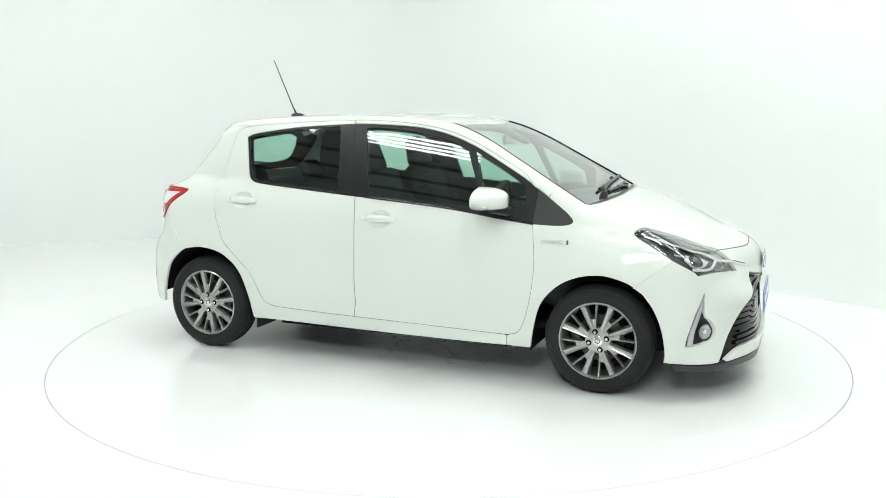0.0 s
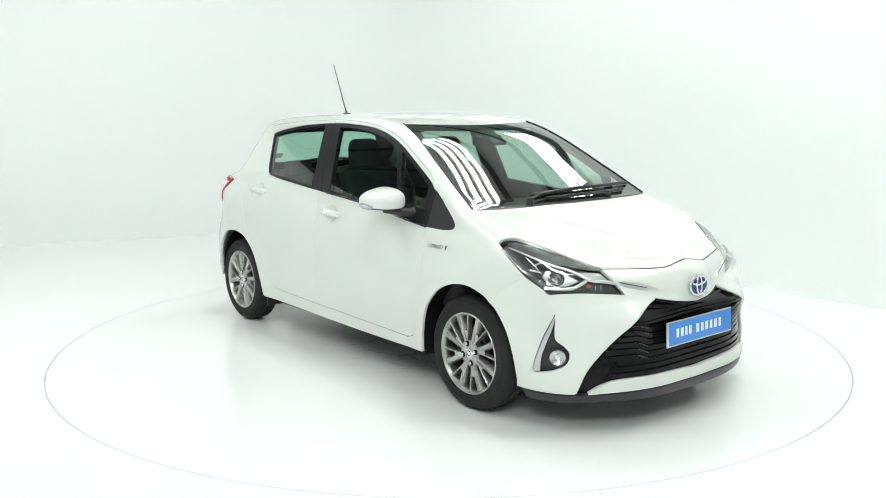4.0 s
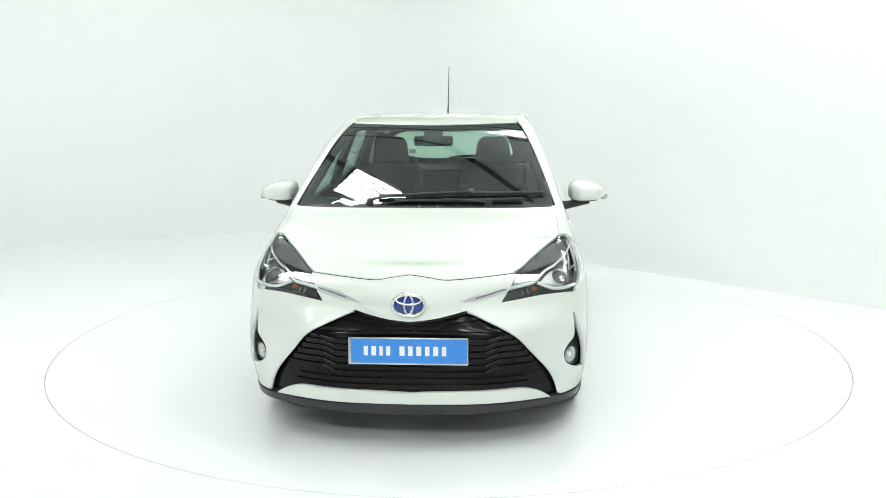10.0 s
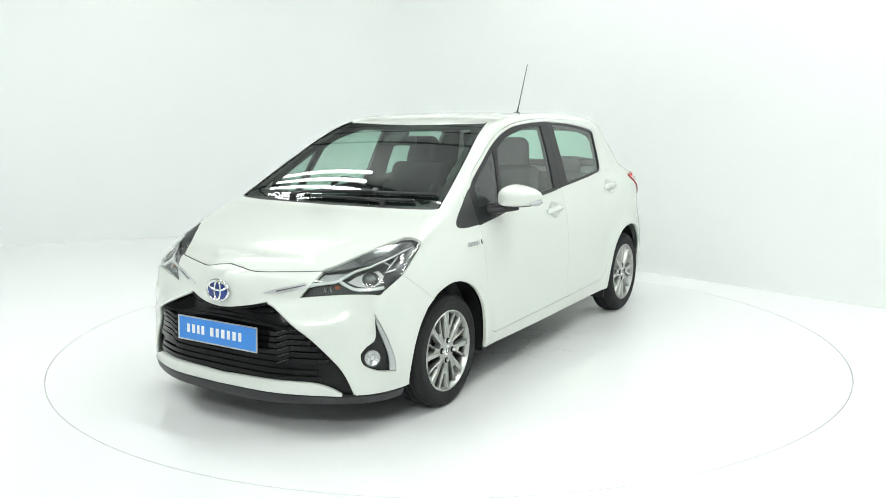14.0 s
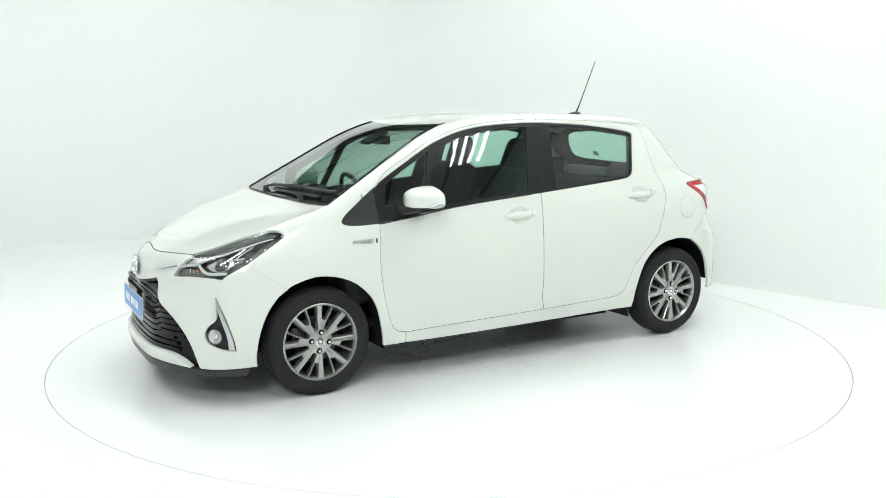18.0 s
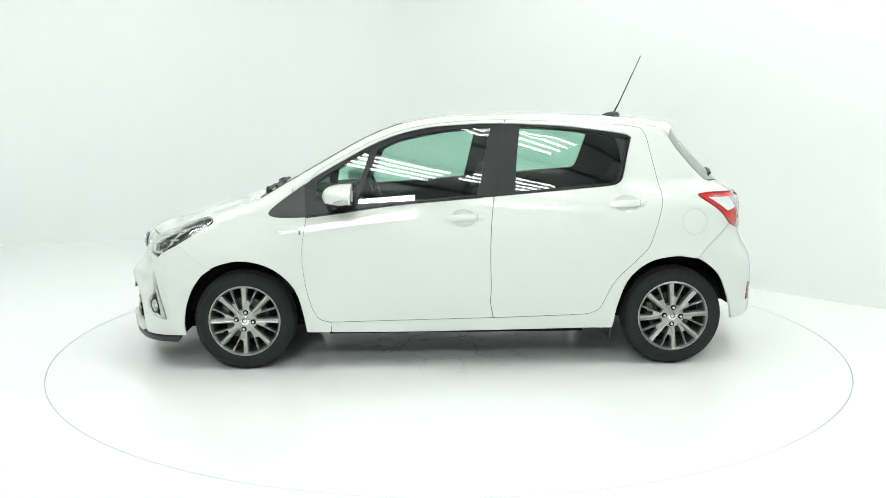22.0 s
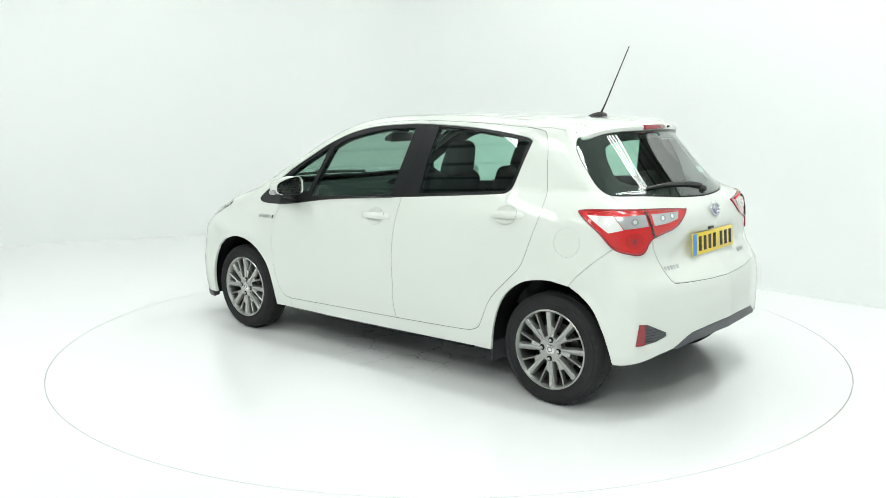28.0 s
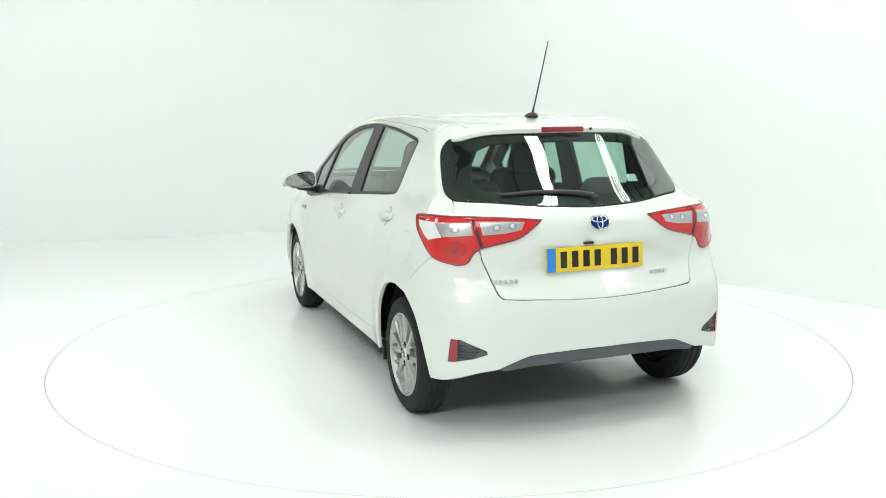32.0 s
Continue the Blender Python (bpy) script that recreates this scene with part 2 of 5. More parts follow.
BELT_Y = curve_of((-1.9, 0.63), (-1.45, 0.688), (-1.234, 0.705), (-0.95, 0.730), (0.0, 0.763), (0.8, 0.772), (1.2, 0.772), (1.6, 0.76), (2.0, 0.73), soften=0.12)
WIDE = curve_of((-2.0, 0.74), (-1.8, 0.782), (-1.6, 0.812), (-1.25, 0.838), (-0.9, 0.836), (0.0, 0.832), (0.9, 0.836), (1.25, 0.838), (1.5, 0.828), (1.7, 0.802), (1.9, 0.765), soften=0.08)
LOW = curve_of((0.10, -0.05), (0.2, -0.032), (0.30, -0.018), (0.45, -0.006), (0.60, 0.0), soften=0.02)


def side_width(x, z):
    zb, yb, w = BELT(x), BELT_Y(x), WIDE(x)
    up = z - zb
    glass = yb - 0.30 * up - 0.16 * up * up
    t = np.clip((z - 0.60) / np.maximum(zb - 0.60, 0.05), 0, 1)
    body = np.where(z < 0.60, w + LOW(z), w - (w - yb) * (t ** lerp(x, (-1.35, 5.0), (-0.8, 2.8), (0.0, 2.2))))
    y = np.where(up > 0, glass, body)
    for ax in (1.255, -1.255):
        r = np.hypot(x - ax, z - 0.30)
        y = y + 0.013 * np.exp(-((r - 0.36) / 0.085) ** 2) * np.clip((0.95 - z) / 0.2, 0, 1)
    return y


def smax(a, b, k):
    h = np.maximum(k - np.abs(a - b), 0) / k
    return np.maximum(a, b) + h * h * k * 0.25


def skin(p):
    x, y, z = p[..., 0], np.abs(p[..., 1]), p[..., 2]
    side = y - side_width(x, z)
    cab = z - ROOF_LINE(x) + CROWN(x) * (y / 0.62) ** 2
    lid = z - HOOD_LINE(x) + HOOD_CROWN(x) * (y / 0.62) ** 2
    top = -smax(-cab, np.where(x > 1.0, -lid, -9.0), 0.02) * 0.9
    low = np.clip((0.66 - z) / 0.16, 0, 1)
    low = low * low * (3 - 2 * low)
    horn = 0.036 * np.exp(-((y - 0.43) / 0.13) ** 2 - ((z - 0.53) / 0.085) ** 2)
    front = (x - NOSE(z) - horn + NOSE_PLAN(y) * (1 - low) + NOSE_LOW(y) * low) * 0.9
    up = np.clip((z - 1.0) / 0.09, 0, 1)
    up = up * up * (3 - 2 * up)
    rear = (TAIL(z) + TAIL_PLAN(y) * (1 - up) + GLASS_PLAN(y) * up - x) * 0.85
    f = smax(side, top, lerp(x, (-1.5, 0.07), (0.2, 0.06), (0.6, 0.05), (1.1, 0.05), (1.3, 0.07), (2.0, 0.10)))
    f = smax(f, front, 0.08)
    f = f - 0.028 * np.exp(-((x - 1.715) / 0.085) ** 2 - ((z - 0.41) / 0.18) ** 2) * np.clip((y - 0.5) / 0.15, 0, 1)
    return smax(f, rear, 0.07 - 0.04 * up)


def march(origin, way, reach=1.6):
    """The first points where rays from outside meet the skin."""
    n = int(90 * reach / 1.6)
    s = np.linspace(0, reach, n)
    val = np.stack([skin(origin + way * v) for v in s])
    inside = val < 0
    first = np.where(inside.any(0), inside.argmax(0), np.abs(val).argmin(0))
    lo, hi = s[np.maximum(first - 1, 0)], s[first]
    for _ in range(26):
        mid = (lo + hi) / 2
        neg = skin(origin + way * mid[:, None]) < 0
        hi, lo = np.where(neg, mid, hi), np.where(neg, lo, mid)
    return origin + way * hi[:, None]


def skin_normal(p, e=0.004):
    g = np.stack([skin(p + d) - skin(p - d) for d in np.eye(3) * e], -1)
    return g / np.linalg.norm(g, axis=1)[:, None]


def slanted(mid, along, out):
    """A view straight down on a slanted part of the skin: its middle, two axes and the way out."""
    n = np.array(out, float) / np.linalg.norm(out)
    du = np.array(along, float) - n * np.dot(along, n)
    du /= np.linalg.norm(du)
    return np.array(mid, float), du, np.cross(n, du), n


OBLIQUE = {"shoulder": slanted((1.2, 0.75, 0.75), (1, 0, 0), (0.0, 0.8, 0.6)), "pillar": slanted((0.65, 0.60, 1.25), (0.8, 0.17, -0.57), (0.4, 0.7, 0.6)),
           "haunch": slanted((-1.2, 0.75, 0.9), (1, 0, 0), (-0.4, 0.85, 0.3)), "rear_corner": slanted((-1.23, 0.53, 1.38), (1, 0, 0), (-0.3, 0.6, 0.75))}


def project(uv, mode):
    """Points of a flat outline brought onto the skin. side: (x, z); front, rear: (y, z); top: (x, y);
    nose, tail: (turn round an upright axis in the car, z)."""
    uv = np.asarray(uv, float)
    u, v = uv[:, 0], uv[:, 1]
    one = np.ones_like(u)
    if mode == "side":
        o, w = np.stack([u, one * 1.3, v], 1), np.array([[0, -1.0, 0]])
    elif mode == "front":
        o, w = np.stack([one * 2.4, u, v], 1), np.array([[-1.0, 0, 0]])
    elif mode == "rear":
        o, w = np.stack([one * -2.3, u, v], 1), np.array([[1.0, 0, 0]])
    elif mode == "top":
        o, w = np.stack([u, v, one * 1.9], 1), np.array([[0, 0, -1.0]])
    elif mode in OBLIQUE:
        mid, du, dv, n = OBLIQUE[mode]
        o, w = mid + u[:, None] * du + v[:, None] * dv + n * 1.1, -n[None]
    else:
        ax, sg = (1.0, 1.0) if mode == "nose" else (-1.0, -1.0)
        d = np.stack([sg * np.cos(u), np.sin(u), 0 * u], 1)
        o, w = np.stack([one * ax, 0 * u, v], 1) + d * 1.5, -d
    return march(o, np.broadcast_to(w, o.shape), 3.2 if mode in OBLIQUE else 1.6)


def oblique(points, mode):
    """Points in space as an oblique view has them."""
    mid, du, dv, n = OBLIQUE[mode]
    d = np.asarray(points, float) - mid
    return [(float(a), float(b)) for a, b in zip(d @ du, d @ dv)]


def turn_of(points, mode):
    """(view, a, b) triples, seen from the side (x, z) or ahead/behind (y, z), as turn and height for nose or tail."""
    ax, sg = (1.0, 1.0) if mode == "nose" else (-1.0, -1.0)
    out = []
    for view, a, b in points:
        q = project([(a, b)], "side" if view == "s" else ("front" if mode == "nose" else "rear"))[0]
        out.append((math.atan2(q[1], sg * (q[0] - ax)), b))
    return out


def rounded(points, n=6, closed=True):
    """A Catmull-Rom curve through the points; a point given twice stays a corner."""
    pts = [np.array(p, float) for p in points]
    out = []
    m = len(pts)
    for i in range(m if closed else m - 1):
        p0, p1, p2, p3 = pts[(i - 1) % m] if closed or i else pts[0], pts[i], pts[(i + 1) % m], pts[(i + 2) % m] if closed or i + 2 < m else pts[-1]
        if np.allclose(p1, p2):
            continue
        for t in np.linspace(0, 1, n, endpoint=False):
            out.append(0.5 * (2 * p1 + (p2 - p0) * t + (2 * p0 - 5 * p1 + 4 * p2 - p3) * t * t + (3 * p1 - p0 - 3 * p2 + p3) * t ** 3))
    if not closed:
        out.append(pts[-1])
    return [tuple(q) for q in out]


def area2(poly):
    p = np.array(poly)
    q = np.roll(p, -1, 0)
    return float((p[:, 0] * q[:, 1] - q[:, 0] * p[:, 1]).sum())


def shrink(poly, g):
    """A closed outline drawn in by g."""
    p = np.array(poly)
    if area2(poly) < 0:
        p = p[::-1]
    a, b = p - np.roll(p, 1, 0), np.roll(p, -1, 0) - p
    na = np.stack([-a[:, 1], a[:, 0]], 1) / (np.linalg.norm(a, axis=1)[:, None] + 1e-9)
    nb = np.stack([-b[:, 1], b[:, 0]], 1) / (np.linalg.norm(b, axis=1)[:, None] + 1e-9)
    n = na + nb
    n /= np.maximum((n * n).sum(1)[:, None] / 2, 0.35)
    return [tuple(q) for q in p + n * g]


def inside_of(poly, q):
    x, y = q[:, 0], q[:, 1]
    c = np.zeros(len(q), bool)
    p = np.array(poly)
    for (x1, y1), (x2, y2) in zip(p, np.roll(p, -1, 0)):
        if y1 == y2:
            continue
        c ^= ((y1 > y) != (y2 > y)) & (x < (x2 - x1) * (y - y1) / (y2 - y1) + x1)
    return c


def resample(poly, step):
    p = np.array(list(poly) + [poly[0]])
    out = []
    for a, b in zip(p, p[1:]):
        n = max(1, int(round(np.linalg.norm(b - a) / step)))
        out += [tuple(a + (b - a) * k / n) for k in range(n)]
    return out


def fill(outline, holes, step):
    """Triangles over an outline with holes."""
    loops = [resample(outline, step * 0.6)] + [resample(h, step * 0.6) for h in holes]
    verts, edges = [], []
    for lp in loops:
        k = len(verts)
        verts += lp
        edges += [(k + i, k + (i + 1) % len(lp)) for i in range(len(lp))]
    rim = np.array(verts)
    lo, hi = rim.min(0), rim.max(0)
    gx, gy = np.meshgrid(np.arange(lo[0], hi[0] + step, step), np.arange(lo[1], hi[1] + step, step))
    gx[1::2] += step / 2
    grid = np.stack([gx.ravel(), gy.ravel()], 1)
    ok = inside_of(outline, grid)
    for h in holes:
        ok &= ~inside_of(h, grid)
    grid = grid[ok]
    if len(grid):
        near = np.min(((grid[:, None] - rim[None]) ** 2).sum(-1), 1)
        grid = grid[near > (step * 0.45) ** 2]
    verts = [Vector(v) for v in verts] + [Vector(v) for v in grid]
    vs, _, fs, *_ = delaunay_2d_cdt(verts, edges, [], 1, 1e-6)
    vs = np.array([tuple(v) for v in vs])
    mid = np.array([vs[list(f)].mean(0) for f in fs])
    keep = inside_of(outline, mid)
    for h in holes:
        keep &= ~inside_of(h, mid)
    return vs, [tuple(f) for f, k in zip(fs, keep) if k]



def panel(name, outline, mode, mat, parent, holes=(), step=0.045, gap=0.0034, lift=0.0, lip=0.016, edge=0.003, mirror=False, label="", shape=None):
    """A sheet of the car's skin within an outline, its rim rounded and turned inwards. mirror: on the car's right."""
    if area2(outline) < 0:
        outline = outline[::-1]
    if gap:
        outline = shrink(outline, gap)
        holes = [shrink(h, -gap) for h in holes]
    vs, fs = fill(outline, holes, step)
    pos = project(vs, mode)
    nor = skin_normal(pos)
    if shape is not None:
        pos = pos + nor * shape(vs, pos)[:, None]
        acc = np.zeros_like(pos)
        for f in fs:
            nn = np.cross(pos[f[1]] - pos[f[0]], pos[f[2]] - pos[f[0]])
            for i in f:
                acc[i] += nn
        acc *= np.sign((acc * nor).sum(1))[:, None]
        nor = acc / (np.linalg.norm(acc, axis=1)[:, None] + 1e-12)
    pos = pos + nor * lift
    faces = []
    for f in fs:
        a, b, c = pos[f[0]], pos[f[1]], pos[f[2]]
        out = np.dot(np.cross(b - a, c - a), nor[f[0]])
        faces.append(f if out > 0 else f[::-1])
    rim = {}
    for f in faces:
        for a, b in zip(f, f[1:] + f[:1]):
            if (b, a) in rim:
                del rim[(b, a)]
            else:
                rim[(a, b)] = 1
    verts, norms = list(pos), list(nor)
    if lip:
        lat = {}
        for a, b in rim:
            t = pos[b] - pos[a]
            o = np.cross(t, nor[a])
            o /= np.linalg.norm(o) + 1e-12
            for i in (a, b):
                lat[i] = lat.get(i, 0) + o
        ring, foot = {}, {}
        for i, o in lat.items():
            o = o / (np.linalg.norm(o) + 1e-12)
            n = nor[i]
            ring[i] = len(verts)
            verts.append(pos[i] + o * edge * 0.6 - n * edge)
            norms.append((n * 0.35 + o) / np.linalg.norm(n * 0.35 + o))
            foot[i] = len(verts)
            verts.append(pos[i] + o * edge * 0.6 - n * (edge + lip))
            norms.append(o)
        for a, b in rim:
            faces.append((b, a, ring[a], ring[b]))
            faces.append((ring[b], ring[a], foot[a], foot[b]))
    verts, norms = np.array(verts), np.array(norms)
    if mirror:
        verts = verts * [1, -1, 1]
        norms = norms * [1, -1, 1]
        faces = [f[::-1] for f in faces]
    return mesh_object(name, verts, faces, mat, parent, label, True, norms)


def skin_line(name, uv, mode, r, mat, parent, lift=0.0, mirror=False, label="", seg=6, taper=None):
    """A thin bar that follows the skin."""
    pos = project(uv, mode)
    pos = pos + skin_normal(pos) * lift
    if mirror:
        pos = pos * [1, -1, 1]
    return part(name, tube(pos, r, seg, taper=taper), mat, parent, label, 60)


# ---- the studio ----
def extrude_wall(name, line, height, mat, thick=0.12):
    """A wall along a line on the floor, its thickness on the far side."""
    bm = bmesh.new()
    rows = []
    for i, p in enumerate(line):
        a = Vector(line[max(i - 1, 0)])
        b = Vector(line[min(i + 1, len(line) - 1)])
        d = (b - a).normalized()
        n = Vector((-d.y, d.x))
        q = Vector(p) + n * thick
        rows.append([bm.verts.new((p[0], p[1], -0.02)), bm.verts.new((p[0], p[1], height)), bm.verts.new((q.x, q.y, height)), bm.verts.new((q.x, q.y, -0.02))])
    for a, b in zip(rows, rows[1:]):
        for k in range(4):
            bm.faces.new((a[k], b[k], b[(k + 1) % 4], a[(k + 1) % 4]))
    bm.faces.new(rows[0])
    bm.faces.new(rows[-1][::-1])
    bmesh.ops.recalc_face_normals(bm, faces=bm.faces)
    return tagged(part(name, bm, mat, None, "", 40), kind="structure")


def corner(a, b, c, r, n=10):
    """Rounds the corner b between a and c."""
    a, b, c = Vector(a), Vector(b), Vector(c)
    p, q = b + (a - b).normalized() * r, b + (c - b).normalized() * r
    return [tuple(p * (1 - t) ** 2 + b * 2 * t * (1 - t) + q * t * t) for t in [k / n for k in range(n + 1)]]


BACK = (-1.21, 5.65)
wall_line = [(4.5, -0.414)] + corner((7.5, -3.6), BACK, (-9.0, 2.36), 1.6) + corner(BACK, (-9.0, 2.36), (-9.0, -9.0), 1.5) + [(-9.0, -9.5)]
wall = extrude_wall("wall_north", [tuple(p) for p in wall_line], 3.0, WALL)
tagged(wall, "smooth white free-standing studio wall with a rounded corner", "wall")
# unseen wall behind the camera, kept pale to bounce fill onto the car
wall2 = extrude_wall("wall_south", [(-9.0, -9.5), (8.0, -9.5), (8.0, -4.2), (7.5, -3.6), (4.5, -0.414)], CEIL + 0.1, BOUNCE_WALL)
tagged(wall2, "plain pale grey unseen wall added behind the camera to bounce light", "wall")
hall = extrude_wall("wall_hall", [(-11.5, -11.5), (11.5, -11.5), (11.5, 11.5), (-11.5, 11.5), (-11.5, -11.5)][::-1], CEIL + 0.1, HALL)
tagged(hall, "dark grey sheet wall of the hall round the studio", "wall")
cove_line = corner((7.5, -3.6), BACK, (-9.0, 2.36), 1.6)[6:] + corner(BACK, (-9.0, 2.36), (-9.0, -9.0), 1.5)[:6]
bm = bmesh.new()
rows = []
for i, p in enumerate(cove_line):
    a, b = Vector(cove_line[max(i - 1, 0)]), Vector(cove_line[min(i + 1, len(cove_line) - 1)])
    d = (b - a).normalized()
    n = Vector((d.y, -d.x)) * -1
    rr = 1.3 * min(1.0, i / 5)
    row = []
    for k in range(13):
        g = radians(90 * k / 12)
        off = rr * (1 - math.sin(g)) + 0.004
        row.append(bm.verts.new((p[0] - n.x * off, p[1] - n.y * off, rr * (1 - math.cos(g)) + 0.0006)))
    rows.append(row)
for a, b in zip(rows, rows[1:]):
    for k in range(12):
        bm.faces.new((a[k], b[k], b[k + 1], a[k + 1]))
bmesh.ops.remove_doubles(bm, verts=bm.verts, dist=1e-4)
bmesh.ops.recalc_face_normals(bm, faces=bm.faces)
tagged(part("trim_cove", bm, WALL, None, "", 60), "white curved cove between floor and wall", "cove", kind="structure")
RING = 2.485
bm = bmesh.new()
inner = [bm.verts.new((RING * math.cos(a), RING * math.sin(a), 0)) for a in [2 * math.pi * k / 128 for k in range(128)]]
outer = [bm.verts.new((14 * math.cos(a), 14 * math.sin(a), 0)) for a in [2 * math.pi * k / 128 for k in range(128)]]
well = [bm.verts.new((v.co.x, v.co.y, -0.03)) for v in inner]
for k in range(128):
    j = (k + 1) % 128
    bm.faces.new((inner[k], outer[k], outer[j], inner[j]))
    bm.faces.new((inner[j], well[j], well[k], inner[k]))
bm.faces.new(well)
bmesh.ops.recalc_face_normals(bm, faces=bm.faces)
tagged(part("floor", bm, FLOOR, None), "glossy white painted studio floor", "floor", kind="structure")
tagged(part("ceiling", box(24, 24, 0.1, (0, 0, CEIL + 0.15)), CEILING, None), "grey sheet ceiling between dark ribs", "ceiling", kind="structure")

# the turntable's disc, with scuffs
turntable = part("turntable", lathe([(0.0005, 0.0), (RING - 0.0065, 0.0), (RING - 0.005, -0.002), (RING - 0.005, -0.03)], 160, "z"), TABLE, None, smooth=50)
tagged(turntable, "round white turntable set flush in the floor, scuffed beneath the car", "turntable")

# grey ring laid into the gap in place of the shade there
part("edge_gap_shade", lathe([(RING - 0.0045, -0.001), (RING - 0.0015, -0.001)], 160, "z"), GAP_SHADE, turntable, "thin grey strip in the gap round the edge, in place of its shade")

# ---- the car ----
car = new("car")
tagged(car, "pearl white five-door hatchback with tinted glass and grey alloy wheels", "car")

FRONT_CUT = [(0.886, 0.893), (0.901, 0.794), (0.910, 0.712), (0.907, 0.612), (0.888, 0.478), (0.855, 0.360), (0.817, 0.300), (0.752, 0.280)]
DOOR_LOW = [(0.752, 0.280), (0.286, 0.288), (-0.195, 0.296), (-0.636, 0.308), (-0.751, 0.315)]
REAR_CUT = [(-0.751, 0.315), (-0.80, 0.335), (-0.826, 0.365), (-0.879, 0.476), (-0.926, 0.542), (-1.021, 0.635), (-1.09, 0.707), (-1.129, 0.805), (-1.154, 0.887),
            (-1.175, 0.98), (-1.163, 1.088), (-1.135, 1.217), (-1.116, 1.313), (-1.093, 1.372), (-1.061, 1.394), (-0.962, 1.409)]
RAIL = [(-0.962, 1.409), (-0.831, 1.418), (-0.635, 1.430), (-0.275, 1.442), (-0.146, 1.441), (0.018, 1.432), (0.182, 1.414), (0.347, 1.380), (0.513, 1.318), (0.679, 1.233), (0.814, 1.158), (0.872, 1.095)]
B_CUT = [(-0.271, 1.442), (-0.231, 1.164), (-0.199, 1.004), (-0.181, 0.839), (-0.175, 0.674), (-0.179, 0.474), (-0.176, 0.39), (-0.193, 0.296)]
DLO_TOP = [(0.896, 1.078), (0.812, 1.133), (0.678, 1.208), (0.511, 1.297), (0.346, 1.360), (0.182, 1.396), (0.018, 1.411), (-0.145, 1.419), (-0.270, 1.420)]
DLO_REAR_TOP = [(-0.270, 1.420), (-0.348, 1.417), (-0.505, 1.409), (-0.635, 1.400), (-0.799, 1.381), (-0.898, 1.367), (-0.985, 1.352), (-1.018, 1.335)]
DLO_BACK = [(-1.018, 1.335), (-0.986, 1.219), (-0.962, 1.122), (-0.944, 1.084), (-0.911, 1.065)]
DLO_REAR_LOW = [(-0.911, 1.065), (-0.797, 1.053), (-0.471, 1.026), (-0.199, 1.004)]
DLO_LOW = [(-0.199, 1.004), (0.020, 0.989), (0.348, 0.962), (0.545, 0.938), (0.677, 0.918), (0.886, 0.893)]
TRIANGLE = [(0.886, 0.893), (1.000, 0.890), (1.075, 0.896), (1.102, 0.915), (1.075, 0.950), (1.000, 1.006), (0.896, 1.078)]
F_ARCH = [(1.449, 0.594), (1.405, 0.620), (1.327, 0.643), (1.258, 0.650), (1.164, 0.636), (1.068, 0.595), (0.988, 0.525), (0.941, 0.448), (0.910, 0.330), (0.893, 0.226)]
R_ARCH = [(-0.892, 0.231), (-0.901, 0.274), (-0.916, 0.358), (-0.960, 0.490), (-1.023, 0.573), (-1.119, 0.633), (-1.248, 0.656), (-1.330, 0.648), (-1.381, 0.640)]


def soft(line, n=5):
    return rounded(line, n, closed=False)


def chain(*lines):
    out = []
    for ln in lines:
        for q in ln:
            if not out or math.dist(out[-1], q) > 1e-4:
                out.append(tuple(q))
    if math.dist(out[0], out[-1]) < 1e-4:
        out.pop()
    return out


def upto(line, cond):
    return [q for q in line if cond(q)]


rail, low, b_cut, f_cut, r_cut = soft(RAIL), soft(DOOR_LOW), soft(B_CUT), soft(FRONT_CUT), soft(REAR_CUT)
dlo_low, dlo_rlow, dlo_top, dlo_rtop, dlo_back = soft(DLO_LOW), soft(DLO_REAR_LOW), soft(DLO_TOP), soft(DLO_REAR_TOP), soft(DLO_BACK)
b_low = upto(b_cut, lambda q: q[1] <= 1.004)
b_high = upto(b_cut, lambda q: 1.004 <= q[1] <= 1.420)
front_door_line = chain(dlo_low, f_cut, upto(low, lambda q: q[0] > -0.19), b_low[::-1])
front_strip_line = chain(dlo_top, [(-0.271, 1.442)], upto(rail, lambda q: q[0] > -0.271), [(0.872, 1.095)])
rear_door_line = chain(dlo_rlow, b_low, upto(low, lambda q: q[0] < -0.195), r_cut, upto(rail, lambda q: q[0] < -0.275), [(-0.273, 1.442), (-0.272, 1.420)], dlo_rtop, dlo_back)
f_arch, r_arch = soft(F_ARCH), soft(R_ARCH)
BONNET_SIDE = [(1.150, 0.686), (1.20, 0.687), (1.29, 0.688), (1.34, 0.688), (1.40, 0.688), (1.470, 0.685)]
HEADLAMP = rounded([(1.055, 0.857), (1.048, 0.877), (1.010, 0.889), (0.962, 0.889), (0.78, 0.842), (0.61, 0.788), (0.522, 0.765), (0.522, 0.765), (0.470, 0.707), (0.42, 0.645), (0.42, 0.645), (0.62, 0.664),
                    (0.74, 0.668), (0.785, 0.665), (0.785, 0.665), (0.813, 0.688), (0.90, 0.748), (0.992, 0.814)], 4)
WING_SEAM = [(0.906, 0.738), (0.99, 0.676), (1.088, 0.598)]


def seen(uv, mode, *axes):
    """Points of one outline as another view has them."""
    return [tuple(float(q[i]) for i in axes) for q in project(uv, mode)]


SCREEN_SIDE = [(0.325, 0.505), (0.40, 0.525), (0.53, 0.555), (0.67, 0.589), (0.80, 0.618), (0.91, 0.641), (1.03, 0.665), (1.150, 0.686)]
screen_side = soft(SCREEN_SIDE)
PILLAR_FOOT = [(0.985, 0.656), (0.984, 0.690), (0.968, 0.716)]


def slant(uv, view, mode):
    """An outline in one view as an oblique view has it."""
    return oblique(project(uv, view), mode)


